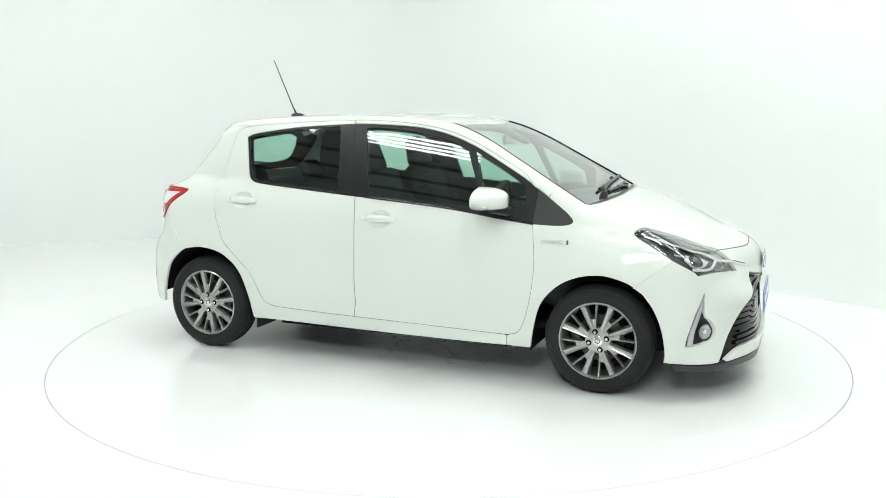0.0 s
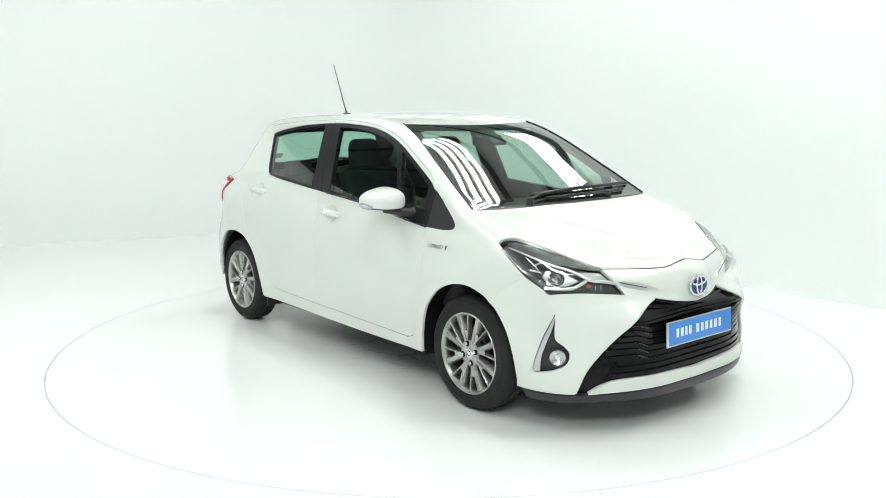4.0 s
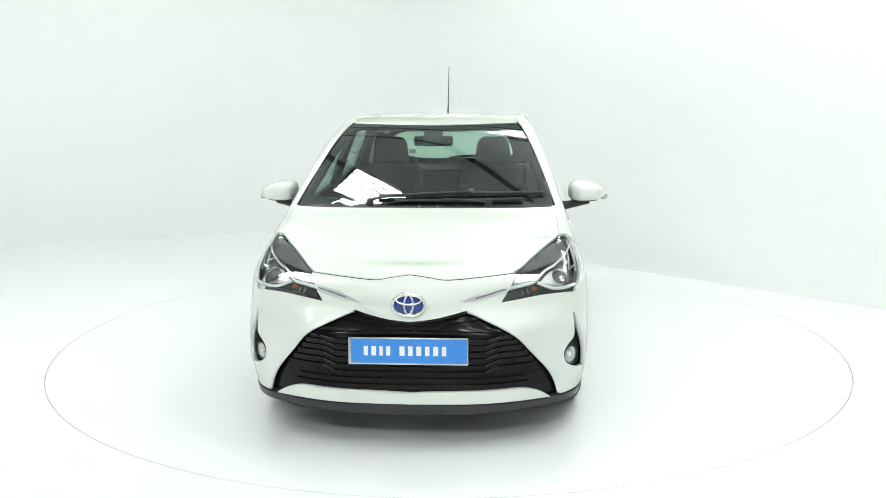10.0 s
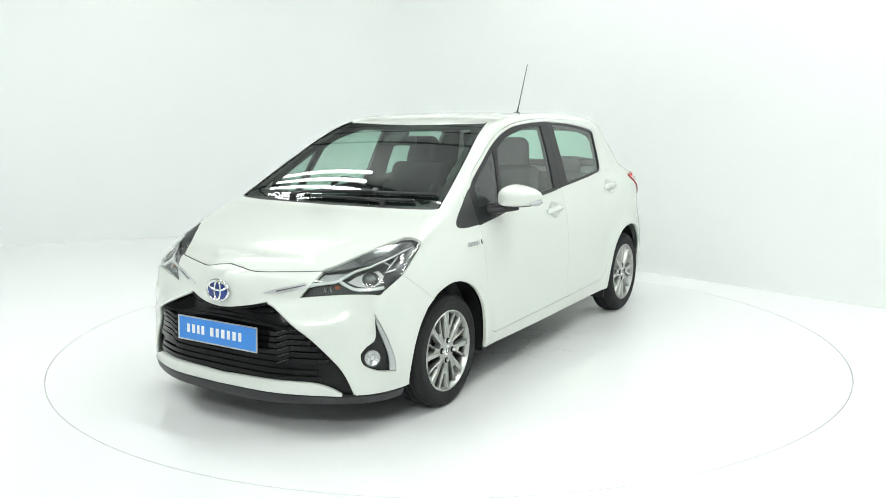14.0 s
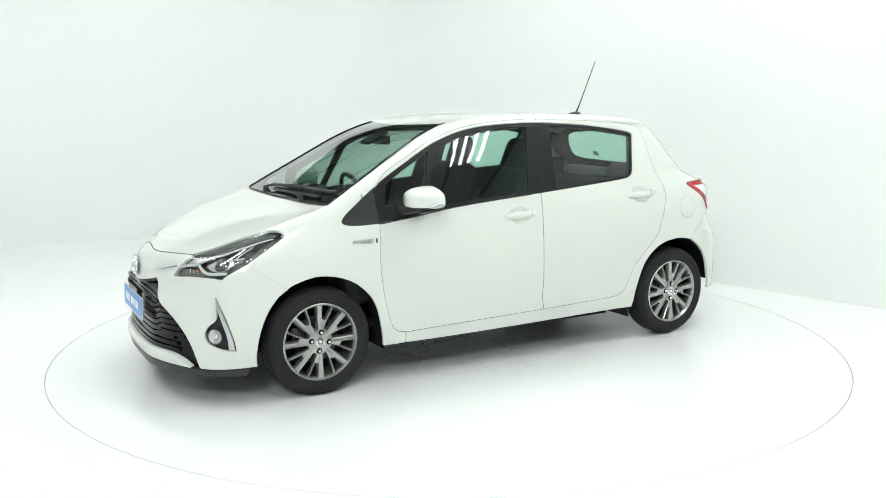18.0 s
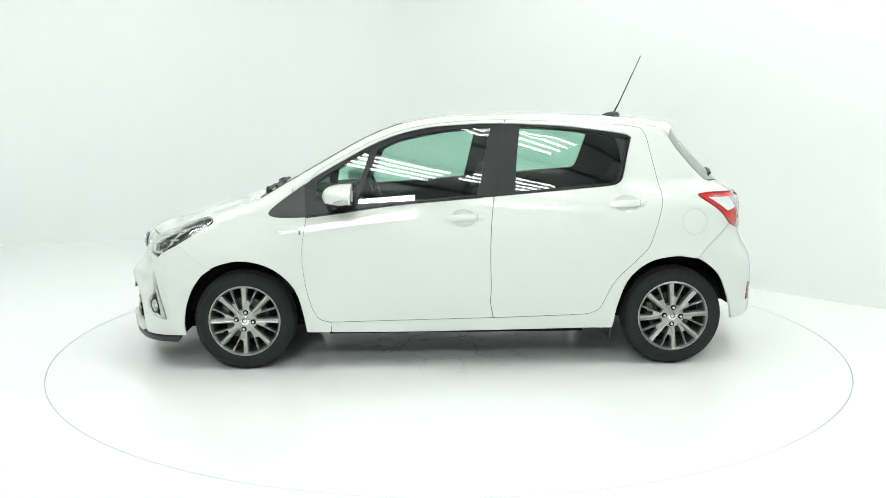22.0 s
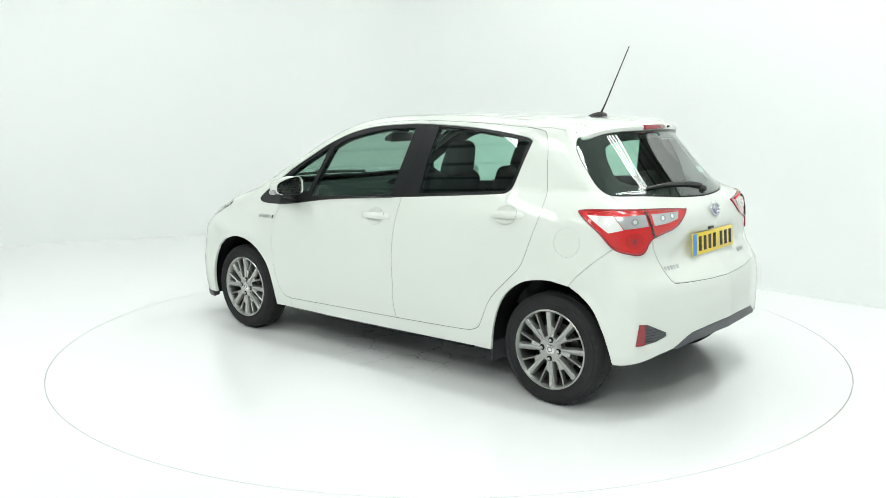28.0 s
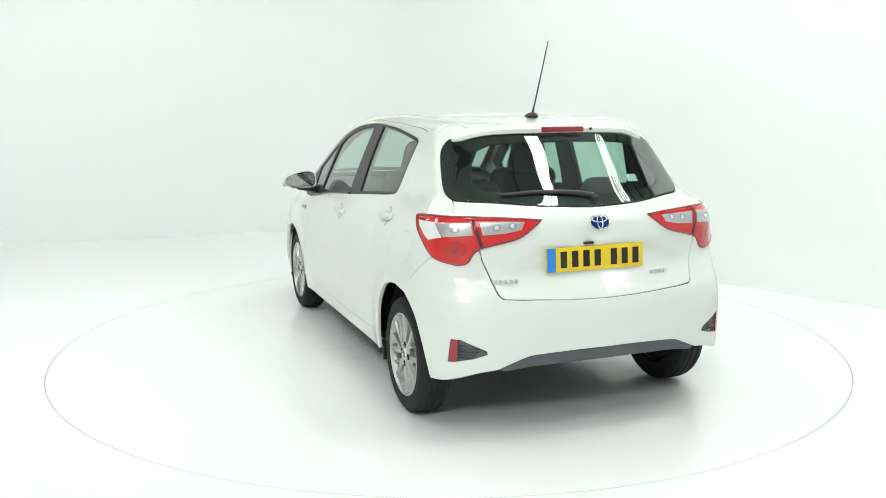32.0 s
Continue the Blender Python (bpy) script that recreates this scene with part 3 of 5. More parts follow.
wing_foot = slant(PILLAR_FOOT, "top", "shoulder")
fender_line = chain(slant(soft(TRIANGLE)[:-5], "side", "shoulder"), [slant([(0.968, 1.031)], "side", "shoulder")[0]], wing_foot[::-1], slant([q for q in screen_side if q[0] > 0.987], "top", "shoulder"),
                    slant(soft(BONNET_SIDE), "top", "shoulder"), slant(soft([(0.962, 0.893), (1.012, 0.893), (1.052, 0.879), (1.059, 0.857), (0.995, 0.811), (0.906, 0.746)]), "nose", "shoulder"),
                    slant(soft(WING_SEAM), "nose", "shoulder"), slant(chain(f_arch, [(0.892, 0.222), (0.755, 0.219), (0.755, 0.277)], f_cut[::-1][2:]), "side", "shoulder"))
GLASS_LEFT = [(1.100, 1.369), (1.152, 1.352), (1.150, 1.297), (1.080, 1.210), (1.0, 1.122), (0.950, 1.089), (0.889, 1.078)]
quarter_line = chain(slant(chain([(0.753, 0.277), (0.753, 0.219)], soft([(0.75, 0.219), (0.687, 0.217), (0.355, 0.215), (-0.110, 0.218), (-0.889, 0.229)]), r_arch), "side", "haunch"),
                     slant(chain(soft([(1.146, 0.648), (1.085, 0.712), (1.015, 0.772), (0.962, 0.812), (0.930, 0.836)]), soft([(0.935, 0.843), (1.003, 0.915), (1.103, 0.998), (1.077, 1.016)]), soft([(0.96, 1.021), (0.838, 1.019), (0.878, 1.050), (0.922, 1.080)]), soft(GLASS_LEFT[:-1])[::-1]), "tail", "haunch"),
                     slant(chain([(-1.195, 1.388), (-1.10, 1.405)], upto(rail, lambda q: q[0] < -0.96)[::-1], r_cut[::-1], low[::-1]), "side", "haunch"))


def ellipse(cx, cz, rx, rz, n=28):
    return [(cx + rx * math.cos(2 * math.pi * k / n), cz + rz * math.sin(2 * math.pi * k / n)) for k in range(n)]


CUPS = ((-0.020, 0.882, 0.070, 0.047), (-0.965, 0.958, 0.070, 0.046))


def cup_shape(c):
    def f(uv, pos):
        r2 = ((uv[:, 0] - c[0]) / c[2]) ** 2 + ((uv[:, 1] - c[1]) / c[3]) ** 2
        t = np.clip(1 - r2, 0, 1)
        return -0.010 * t * (2 - t)
    return f


def door_handle(x0, x1, z, slope, mir, parent):
    """A long flat grip with rounded ends over the cup, its rear end a separate cap."""
    cx, a, b = (x0 + x1) / 2, abs(x1 - x0) / 2, 0.0195
    lean = lambda x: z + slope * (cx - x) / (2 * a)
    line = []
    for k in range(44):
        c, sn = math.cos(2 * math.pi * k / 44), math.sin(2 * math.pi * k / 44)
        x = cx + a * math.copysign(abs(c) ** 0.55, c)
        line.append((x, lean(x) + b * (1 - 0.12 * (x - cx) / a) * math.copysign(abs(sn) ** 0.8, sn)))

    def swell(uv, pos):
        u, v = (uv[:, 0] - cx) / a, (uv[:, 1] - lean(uv[:, 0])) / b
        return 0.003 + 0.014 * np.sqrt(np.clip(1 - v * v, 0, 1)) * np.clip(1 - u ** 4, 0, 1) ** 0.6
    grip = panel("door_handle", line, "side", PAINT, parent, gap=0, lip=0.006, edge=0.002, step=0.009, mirror=mir, shape=swell)
    xs = cx - a * 0.62
    skin_line("cap_seam", [(xs, lean(xs) - 0.014), (xs - 0.002, lean(xs)), (xs, lean(xs) + 0.014)], "side", 0.0012, GREY_TRIM, grip, 0.0142, mir)
    return grip


for mir in (False, True):
    tag = {"mirror": mir}
    door = panel("front_door", front_door_line, "side", PAINT, car, holes=[ellipse(*CUPS[0])], **tag)
    panel("handle_cup", ellipse(*CUPS[0]), "side", PAINT, door, gap=-0.001, lip=0, step=0.012, shape=cup_shape(CUPS[0]), **tag)
    door_handle(0.088, -0.142, 0.884, 0.008, mir, door)
    panel("door_frame", front_strip_line, "side", PAINT, door, **tag)
    back_door = panel("rear_door", rear_door_line, "side", PAINT, car, holes=[ellipse(*CUPS[1])], **tag)
    panel("handle_cup", ellipse(*CUPS[1]), "side", PAINT, back_door, gap=-0.001, lip=0, step=0.012, shape=cup_shape(CUPS[1]), **tag)
    door_handle(-0.860, -1.082, 0.958, 0.012, mir, back_door)
    panel("front_wing", fender_line, "shoulder", PAINT, car, gap=0.0018, step=0.035, **tag)
    quarter = panel("rear_quarter", quarter_line, "haunch", PAINT, car, holes=[] if mir else [slant(ellipse(-1.357, 0.855, 0.071, 0.072, 40), "side", "haunch")], step=0.035, gap=0.0022, **tag)
    if not mir:
        panel("fuel_flap", ellipse(-1.357, 0.855, 0.071, 0.072, 40), "side", PAINT, quarter, gap=0.0015)
        panel("fuel_flap_seat", ellipse(-1.357, 0.855, 0.078, 0.078, 40), "side", PAINT, quarter, gap=0, lift=-0.014, lip=0)

# shut faces beneath the side panels, behind the gaps
for mir in (False, True):
    panel("body_side", [(0.965, 1.088), (0.9, 1.130), (0.7, 1.245), (0.5, 1.345), (0.3, 1.414), (0.1, 1.448), (-0.2, 1.460), (-0.5, 1.453), (-0.9, 1.438), (-1.10, 1.425), (-1.2, 1.385), (-1.25, 1.0),
                        (-1.15, 0.72), (-0.86, 0.40), (-0.80, 0.26), (0.80, 0.25), (0.93, 0.45), (0.98, 0.85)], "side", PAINT, car, holes=[chain(dlo_top, dlo_rtop, dlo_back, dlo_rlow, dlo_low)], lift=-0.026, lip=0, gap=0, mirror=mir)

# roof, windscreen, bonnet
def both(line):
    """Closes the left half of an outline in top view over to the right."""
    return line + [(x, -y) for x, y in line[::-1] if abs(y) > 1e-4]


DITCH = [(0.325, 0.505), (0.15, 0.514), (-0.15, 0.519), (-0.6, 0.516), (-1.0, 0.503), (-1.19, 0.492)]
roof_line = both([(0.41, 0.0), (0.395, 0.2), (0.35, 0.42), (0.328, 0.500)] + soft(DITCH) + [(-1.25, 0.45), (-1.30, 0.30), (-1.33, 0.0)])
panel("roof", roof_line, "top", PAINT, car, gap=0.002)
screen_line = both([(0.415, 0.0), (0.40, 0.2), (0.355, 0.42)] + screen_side + [(1.155, 0.63), (1.17, 0.4), (1.18, 0.0)])
panel("windscreen", screen_line, "top", SCREEN_GLASS, car, step=0.06, lift=-0.003, gap=0.0, lip=0.004, label="green-tinted windscreen")
pillar_line = chain(slant(soft(DITCH)[::-1], "top", "pillar"), slant([q for q in screen_side if q[0] < 0.983], "top", "pillar"), slant(PILLAR_FOOT, "top", "pillar"), slant([(0.960, 1.037), (0.930, 1.058), (0.905, 1.076), (0.872, 1.097)], "side", "pillar"),
                    slant(sorted([q for q in rail if q[0] < 0.86], reverse=True) + [(-1.10, 1.407), (-1.19, 1.392)], "side", "pillar"))
for mir in (False, True):
    panel("windscreen_pillar", pillar_line, "pillar", PAINT, car, gap=0.0012, mirror=mir, step=0.025)
LEAD = [(0.522, 0.763), (0.345, 0.755), (0.180, 0.751), (0.086, 0.765), (0.0, 0.776)]
bonnet_line = both(chain([(1.205, 0.0), (1.195, 0.35), (1.185, 0.52), (1.165, 0.665)], soft(BONNET_SIDE), seen(soft([(0.962, 0.893), (0.78, 0.846), (0.61, 0.792), (0.522, 0.768)]), "nose", 0, 1), seen(soft(LEAD), "nose", 0, 1)))
panel("bonnet", bonnet_line, "top", PAINT, car, gap=0.0025)

# nose: bumper with its openings
def mirrored(line):
    return line + [(-u, v) for u, v in line[::-1] if abs(u) > 1e-4]


LAMP_LOW = [(0.42, 0.645), (0.62, 0.664), (0.74, 0.668), (0.785, 0.665), (0.813, 0.688), (0.906, 0.744)]
GRILLE_EDGE = [(0.259, 0.617), (0.312, 0.597), (0.425, 0.534), (0.533, 0.427), (0.623, 0.321), (0.670, 0.210)]
GRILLE_TOP = [(0.252, 0.619), (0.178, 0.602), (0.080, 0.585), (0.0, 0.578)]
bumper_half = chain([(0, 0.774)], [(u, v - 0.002) for u, v in soft(LEAD[::-1])], soft([(0.522, 0.761), (0.470, 0.707), (0.42, 0.645)]), soft(LAMP_LOW),
                    soft(WING_SEAM), soft([(1.044, 0.565), (0.992, 0.487), (0.954, 0.384), (0.930, 0.262), (0.929, 0.209)]),
                    [(0.84, 0.206), (0.74, 0.204), (0.67, 0.205)], soft(GRILLE_EDGE[::-1]), soft(GRILLE_TOP))
fog_line = rounded([(0.757, 0.582), (0.757, 0.582), (0.787, 0.520), (0.813, 0.462), (0.841, 0.372), (0.849, 0.312), (0.842, 0.303), (0.80, 0.307), (0.757, 0.318), (0.707, 0.346), (0.694, 0.392), (0.716, 0.428), (0.756, 0.464), (0.759, 0.53)], 5)
panel("front_bumper", mirrored(bumper_half), "nose", PAINT, car, gap=0.0015, holes=[fog_line, [(-u, v) for u, v in fog_line]], step=0.04)
lip_half = chain(soft([(0.0, 0.258), (0.18, 0.266), (0.39, 0.268), (0.489, 0.264), (0.56, 0.242), (0.618, 0.206)]), soft([(0.612, 0.202), (0.536, 0.205), (0.35, 0.208), (0.0, 0.206)]))
panel("bumper_lip", mirrored(lip_half), "nose", PAINT, car, lift=0.006, lip=0.03)
black_half = chain(soft([(0.0, 0.204), (0.35, 0.205), (0.54, 0.202), (0.66, 0.200), (0.80, 0.199), (0.90, 0.204)]), soft([(0.88, 0.165), (0.775, 0.162), (0.60, 0.163), (0.40, 0.160), (0.12, 0.152), (0.0, 0.152)]))
panel("front_spoiler", mirrored(black_half), "nose", BLACK_TRIM, car, lift=0.004, lip=0.04)
grille_half = chain([(0.0, 0.578)], soft(GRILLE_TOP[::-1]), soft(GRILLE_EDGE), [(0.625, 0.202)], soft([(0.56, 0.242), (0.489, 0.264), (0.39, 0.268), (0.18, 0.266), (0.0, 0.258)]))
panel("grille", mirrored(grille_half), "nose", GRILLE_BLACK, car, lift=-0.03, lip=0, gap=-0.006)

# tail
RECESS = [(0.35, 0.897), (0.615, 0.785), (0.560, 0.680), (0.44, 0.672), (-0.44, 0.672), (-0.560, 0.680), (-0.615, 0.785), (-0.35, 0.897)]


def plate_recess(uv, pos):
    """The tailgate's hollow round the number plate."""
    p = np.array(RECESS)
    d = np.full(len(uv), 9.0)
    for a, b in zip(p, np.roll(p, -1, 0)):
        t = np.clip(((uv - a) @ (b - a)) / ((b - a) @ (b - a)), 0, 1)
        d = np.minimum(d, np.hypot(*(uv - a - t[:, None] * (b - a)).T))
    t = np.clip(np.where(inside_of(RECESS, uv), d, 0) / 0.055, 0, 1)
    return -0.019 * t * t * (3 - 2 * t) * np.clip((uv[:, 1] - 0.66) / 0.12, 0, 1)


hatch_half = chain([(0.0, 1.046)], soft([(0.0, 1.043), (0.326, 1.051), (0.631, 1.067), (0.87, 1.074), (0.915, 1.079)]), soft([(0.915, 1.079), (0.878, 1.050), (0.838, 1.020)]), soft([(0.83, 1.019), (0.75, 1.017), (0.479, 1.006), (0.378, 0.998)]), soft([(0.380, 0.994), (0.48, 0.930), (0.55, 0.906), (0.700, 0.873)]),
                   soft([(0.695, 0.86), (0.676, 0.80), (0.594, 0.675), (0.53, 0.655), (0.392, 0.648), (0.2, 0.640), (0.0, 0.637)]))
tailgate = panel("tailgate", mirrored(hatch_half), "tail", PAINT, car, gap=0.002, shape=plate_recess, step=0.028)
rear_bumper_half = chain([(0.0, 0.633)], soft([(0.0, 0.633), (0.2, 0.636), (0.392, 0.644), (0.53, 0.650), (0.598, 0.670), (0.682, 0.80), (0.705, 0.866)]), soft([(0.72, 0.862), (0.75, 0.812), (0.785, 0.799), (0.83, 0.804), (0.915, 0.831)]),
                         soft([(0.924, 0.833), (0.960, 0.810), (1.013, 0.770), (1.083, 0.710), (1.145, 0.645)]), soft([(1.142, 0.641), (1.082, 0.604), (1.018, 0.540), (0.971, 0.442), (0.937, 0.344), (0.922, 0.289)]),
                         soft([(0.915, 0.275), (0.845, 0.279), (0.768, 0.297), (0.684, 0.320), (0.60, 0.334)]), soft([(0.587, 0.337), (0.470, 0.384), (0.40, 0.397), (0.2, 0.405), (0.0, 0.407)]))
refl_line = [(0.80, 0.480), (0.755, 0.478), (0.64, 0.425), (0.635, 0.405), (0.70, 0.385), (0.80, 0.370), (0.815, 0.372)]
panel("rear_bumper", mirrored(rear_bumper_half), "tail", PAINT, car, gap=0.0006, holes=[refl_line, [(-u, v) for u, v in refl_line]])
skirt_half = chain(soft([(0.0, 0.405), (0.2, 0.403), (0.40, 0.395), (0.470, 0.382), (0.587, 0.335)]), [(0.56, 0.322)], soft([(0.50, 0.330), (0.391, 0.342), (0.142, 0.348), (0.0, 0.348)]))
panel("rear_skirt", mirrored(skirt_half), "tail", GREY_TRIM, car, lift=-0.002, lip=0.03)
glass_half = chain([(0.0, 1.386)], turn_of([("f", 0.10, 1.386), ("f", 0.3, 1.384), ("f", 0.48, 1.377), ("f", 0.52, 1.373)], "tail"), soft(GLASS_LEFT), soft([(0.889, 1.078), (0.631, 1.070), (0.326, 1.054), (0.0, 1.046)]))
rear_hole = mirrored(chain(turn_of([("f", 0.0, 1.350), ("f", 0.25, 1.347), ("f", 0.38, 1.338), ("f", 0.45, 1.31), ("f", 0.49, 1.25), ("f", 0.52, 1.17), ("f", 0.515, 1.14), ("f", 0.47, 1.122), ("f", 0.38, 1.112), ("f", 0.2, 1.10), ("f", 0.0, 1.096)], "tail")))
panel("rear_window", mirrored(glass_half), "tail", SIDE_GLASS, tailgate, step=0.06, lip=0.004, label="dark tinted rear window")
panel("rear_window_border", mirrored(glass_half), "tail", PRINT_BLACK, tailgate, holes=[rear_hole], gap=0, lift=-0.005, lip=0.01, step=0.05, label="black printed border of the rear window")
panel("body_rear", mirrored(chain([(0.0, 1.41), (0.9, 1.41), (1.15, 1.40), (1.22, 1.30), (1.16, 1.0), (1.16, 0.70), (0.9, 0.42), (0.0, 0.42)])), "tail", PAINT, car, holes=[mirrored(shrink(glass_half, 0.0))], gap=0, lift=-0.026, lip=0, step=0.06)


# ---- wheels ----
def spoke(r0, r1, w0, w1, d0, d1, thick, lean):
    """A tapered spoke along +x with bevelled flanks, its face towards +y."""
    bm = bmesh.new()
    rows = []
    n = 6
    for k in range(n + 1):
        t = k / n
        r, w, d = r0 + (r1 - r0) * t, w0 + (w1 - w0) * t, d0 + (d1 - d0) * t ** 1.5
        z = lean * t
        rows.append([bm.verts.new(p) for p in ((r, d - thick, z - w * 0.62), (r, d - thick * 0.3, z - w * 0.56), (r, d, z - w * 0.36), (r, d - thick * 0.16, z - w * 0.08), (r, d - thick * 0.16, z + w * 0.08), (r, d, z + w * 0.36), (r, d - thick * 0.3, z + w * 0.56), (r, d - thick, z + w * 0.62))])
    for a, b in zip(rows, rows[1:]):
        for i in range(7):
            bm.faces.new((a[i], a[i + 1], b[i + 1], b[i]))
    bm.faces.new(rows[0])
    bm.faces.new(rows[-1][::-1])
    bmesh.ops.recalc_face_normals(bm, faces=bm.faces)
    return bm


def shared(name, src, parent, m):
    ob = new(name, src.data)
    ob.parent = parent
    ob.matrix_basis = m
    return ob


# the slender spoke springs from the flank of the broad one and leans away from it
THIN = pose(0.072, 0, 0.016, 0, -28, 0)
WEB = [(0.052, 0.004), (0.122, 0.012), (0.108, 0.037), (0.090, 0.029), (0.066, 0.022)]


def make_wheel():
    hub = new("wheel")
    hub.parent = car
    tyre = part("tyre", lathe([(0.196, -0.155), (0.24, -0.172), (0.272, -0.160), (0.287, -0.145), (0.291, -0.125), (0.286, -0.121), (0.286, -0.115), (0.292, -0.111), (0.292, -0.091), (0.286, -0.087), (0.286, -0.081),
                        (0.292, -0.077), (0.292, -0.057), (0.286, -0.053), (0.286, -0.047), (0.291, -0.043), (0.287, -0.022), (0.2765, -0.008), (0.262, -0.001), (0.2605, 0.0016), (0.246, 0.003), (0.2445, 0.0012), (0.225, 0.001),
                        (0.212, -0.003), (0.205, -0.006), (0.197, -0.014)], 72, closed=True), RUBBER, hub, "", 32)
    first = None
    for k in range(72):
        m = Matrix.Rotation(2 * math.pi * k / 72, 4, "Y") @ pose(0.2750, -0.0178, 0, 0, 0, -40)
        if first is None:
            first = part("tread_block", box(0.006, 0.018, 0.012, (0, 0, 0), 0.002, 1), RUBBER, tyre, "", None, m)
        else:
            shared("tread_block", first, tyre, m)
    part("rim", lathe([(0.2085, -0.012), (0.2085, -0.003), (0.2055, 0.0), (0.201, -0.001), (0.1985, -0.007), (0.194, -0.012), (0.190, -0.03), (0.186, -0.06), (0.182, -0.14), (0.19, -0.15)], 72), ALLOY, hub, "", 35)
    wide = thin = web = None
    for k in range(8):
        m = Matrix.Rotation(radians(45 * k), 4, "Y")
        if wide is None:
            wide = part("spoke", spoke(0.040, 0.199, 0.023, 0.035, -0.0125, -0.008, 0.03, 0.0), ALLOY, hub, "", 40, m)
            web = part("spoke_web", slab(WEB, 0.02), ALLOY, hub, "", 40, m @ pose(0, -0.0145, 0))
            thin = part("spoke", spoke(0.0, 0.127, 0.011, 0.0125, -0.014, -0.009, 0.026, 0.0), ALLOY, hub, "", 40, THIN)
        else:
            shared("spoke", wide, hub, m)
            shared("spoke", thin, hub, m @ THIN)
            shared("spoke_web", web, hub, m @ pose(0, -0.0145, 0))
    part("hub_face", lathe([(0.0005, -0.013), (0.030, -0.013), (0.034, -0.013), (0.056, -0.0135), (0.068, -0.018), (0.072, -0.05)], 40), ALLOY, hub, "", 35)
    cap = part("centre_cap", lathe([(0.0005, -0.009), (0.020, -0.010), (0.026, -0.013), (0.027, -0.018)], 28), CHROME, hub, "silver centre cap", 40)
    part("cap_mark", lathe([(0.011, -0.009), (0.013, -0.0075), (0.015, -0.009)], 24), ALLOY_DARK, cap, "", 40)
    nut = None
    for k in range(4):
        a = radians(90 * k + 8)
        m = pose(0.049 * math.cos(a), -0.0105, 0.049 * math.sin(a))
        if nut is None:
            # dark disc on the hub face, giving a recess's shade by colour
            seat = part("nut_recess_shade", lathe([(0.0005, -0.001), (0.014, -0.001), (0.0155, -0.003)], 20), DARK, hub, "", 40, m)
            nut = part("wheel_nut", lathe([(0.0005, 0.009), (0.006, 0.009), (0.0095, 0.005), (0.0095, -0.002)], 6), CHROME, hub, "", 30, m)
        else:
            shared("nut_recess_shade", seat, hub, m)
            shared("wheel_nut", nut, hub, m)
    part("brake_disc", lathe([(0.03, -0.085), (0.070, -0.075), (0.075, -0.085), (0.126, -0.085), (0.128, -0.088), (0.128, -0.105), (0.03, -0.105)], 48), STEEL, hub, "", 30)
    part("brake_caliper", box(0.05, 0.06, 0.11, (0.118, -0.09, 0.03), 0.012, 2), STEEL, hub, "", 50)
    part("wheel_back", lathe([(0.0005, -0.13), (0.184, -0.13)], 32), DARK, hub)
    return hub


WHEEL_Y = 0.812
wheel = make_wheel()
wheel.matrix_basis = pose(1.255, WHEEL_Y, 0.292)
for wx, wy, roll in ((-1.255, WHEEL_Y, 4), (1.255, -WHEEL_Y, 25), (-1.255, -WHEEL_Y, 10)):
    made = copy_thing(wheel, pose(wx, wy, 0.292, 0, 0, 180 if wy < 0 else 0) @ Matrix.Rotation(radians(roll), 4, "Y"))


# ---- side windows and their frames ----
front_dlo = chain(dlo_top, b_high, dlo_low)
rear_dlo = chain(dlo_rtop, dlo_back, dlo_rlow, b_high[::-1])
GLASS_F = rounded([(0.600, 0.965), (0.600, 0.965), (0.347, 0.978), (0.020, 1.004), (-0.107, 1.014), (-0.107, 1.014), (-0.138, 1.158), (-0.180, 1.368), (-0.183, 1.395), (-0.183, 1.395), (-0.115, 1.397), (0.018, 1.388), (0.151, 1.371), (0.349, 1.327), (0.470, 1.272), (0.470, 1.272), (0.54, 1.11)], 4)
GLASS_Q = rounded([(0.838, 0.985), (0.838, 0.985), (0.822, 1.095), (0.822, 1.095), (0.727, 1.155), (0.639, 1.205), (0.520, 1.268), (0.520, 1.268), (0.556, 1.150), (0.622, 0.990), (0.622, 0.990)], 4)
GLASS_R = rounded([(-0.362, 1.405), (-0.362, 1.405), (-0.643, 1.386), (-0.900, 1.351), (-0.990, 1.333), (-0.995, 1.315), (-0.975, 1.235), (-0.940, 1.110), (-0.915, 1.083), (-0.880, 1.074), (-0.633, 1.055), (-0.322, 1.030), (-0.322, 1.030), (-0.336, 1.221)], 4)
for mir in (False, True):
    window_frame = panel("window_frame", front_dlo, "side", WINDOW_BLACK, car, holes=[GLASS_F, GLASS_Q], gap=0.0015, lift=-0.002, lip=0.02, mirror=mir)
    panel("window_pane", GLASS_F, "side", SIDE_GLASS, window_frame, gap=0, lift=-0.009, lip=0.004, step=0.06, mirror=mir, label="green-tinted door glass")
    panel("quarter_pane", GLASS_Q, "side", SIDE_GLASS, window_frame, gap=0, lift=-0.007, lip=0.004, step=0.06, mirror=mir, label="small green-tinted quarter light")
    rear_frame = panel("window_frame", rear_dlo, "side", WINDOW_BLACK, car, holes=[GLASS_R], gap=0.0015, lift=-0.002, lip=0.02, mirror=mir)
    panel("window_pane", GLASS_R, "side", SIDE_GLASS, rear_frame, gap=0, lift=-0.009, lip=0.004, step=0.06, mirror=mir, label="green-tinted rear door glass")
    panel("corner_trim", soft(TRIANGLE)[:-1] + [(0.897, 1.074)], "side", BLACK_TRIM, car, gap=0.0015, lift=-0.001, mirror=mir, label="black triangular mirror corner trim")
    skin_line("belt_moulding", chain(dlo_low[2:], [])[::-1], "side", 0.006, GLOSS_BLACK, window_frame, 0.001, mir)

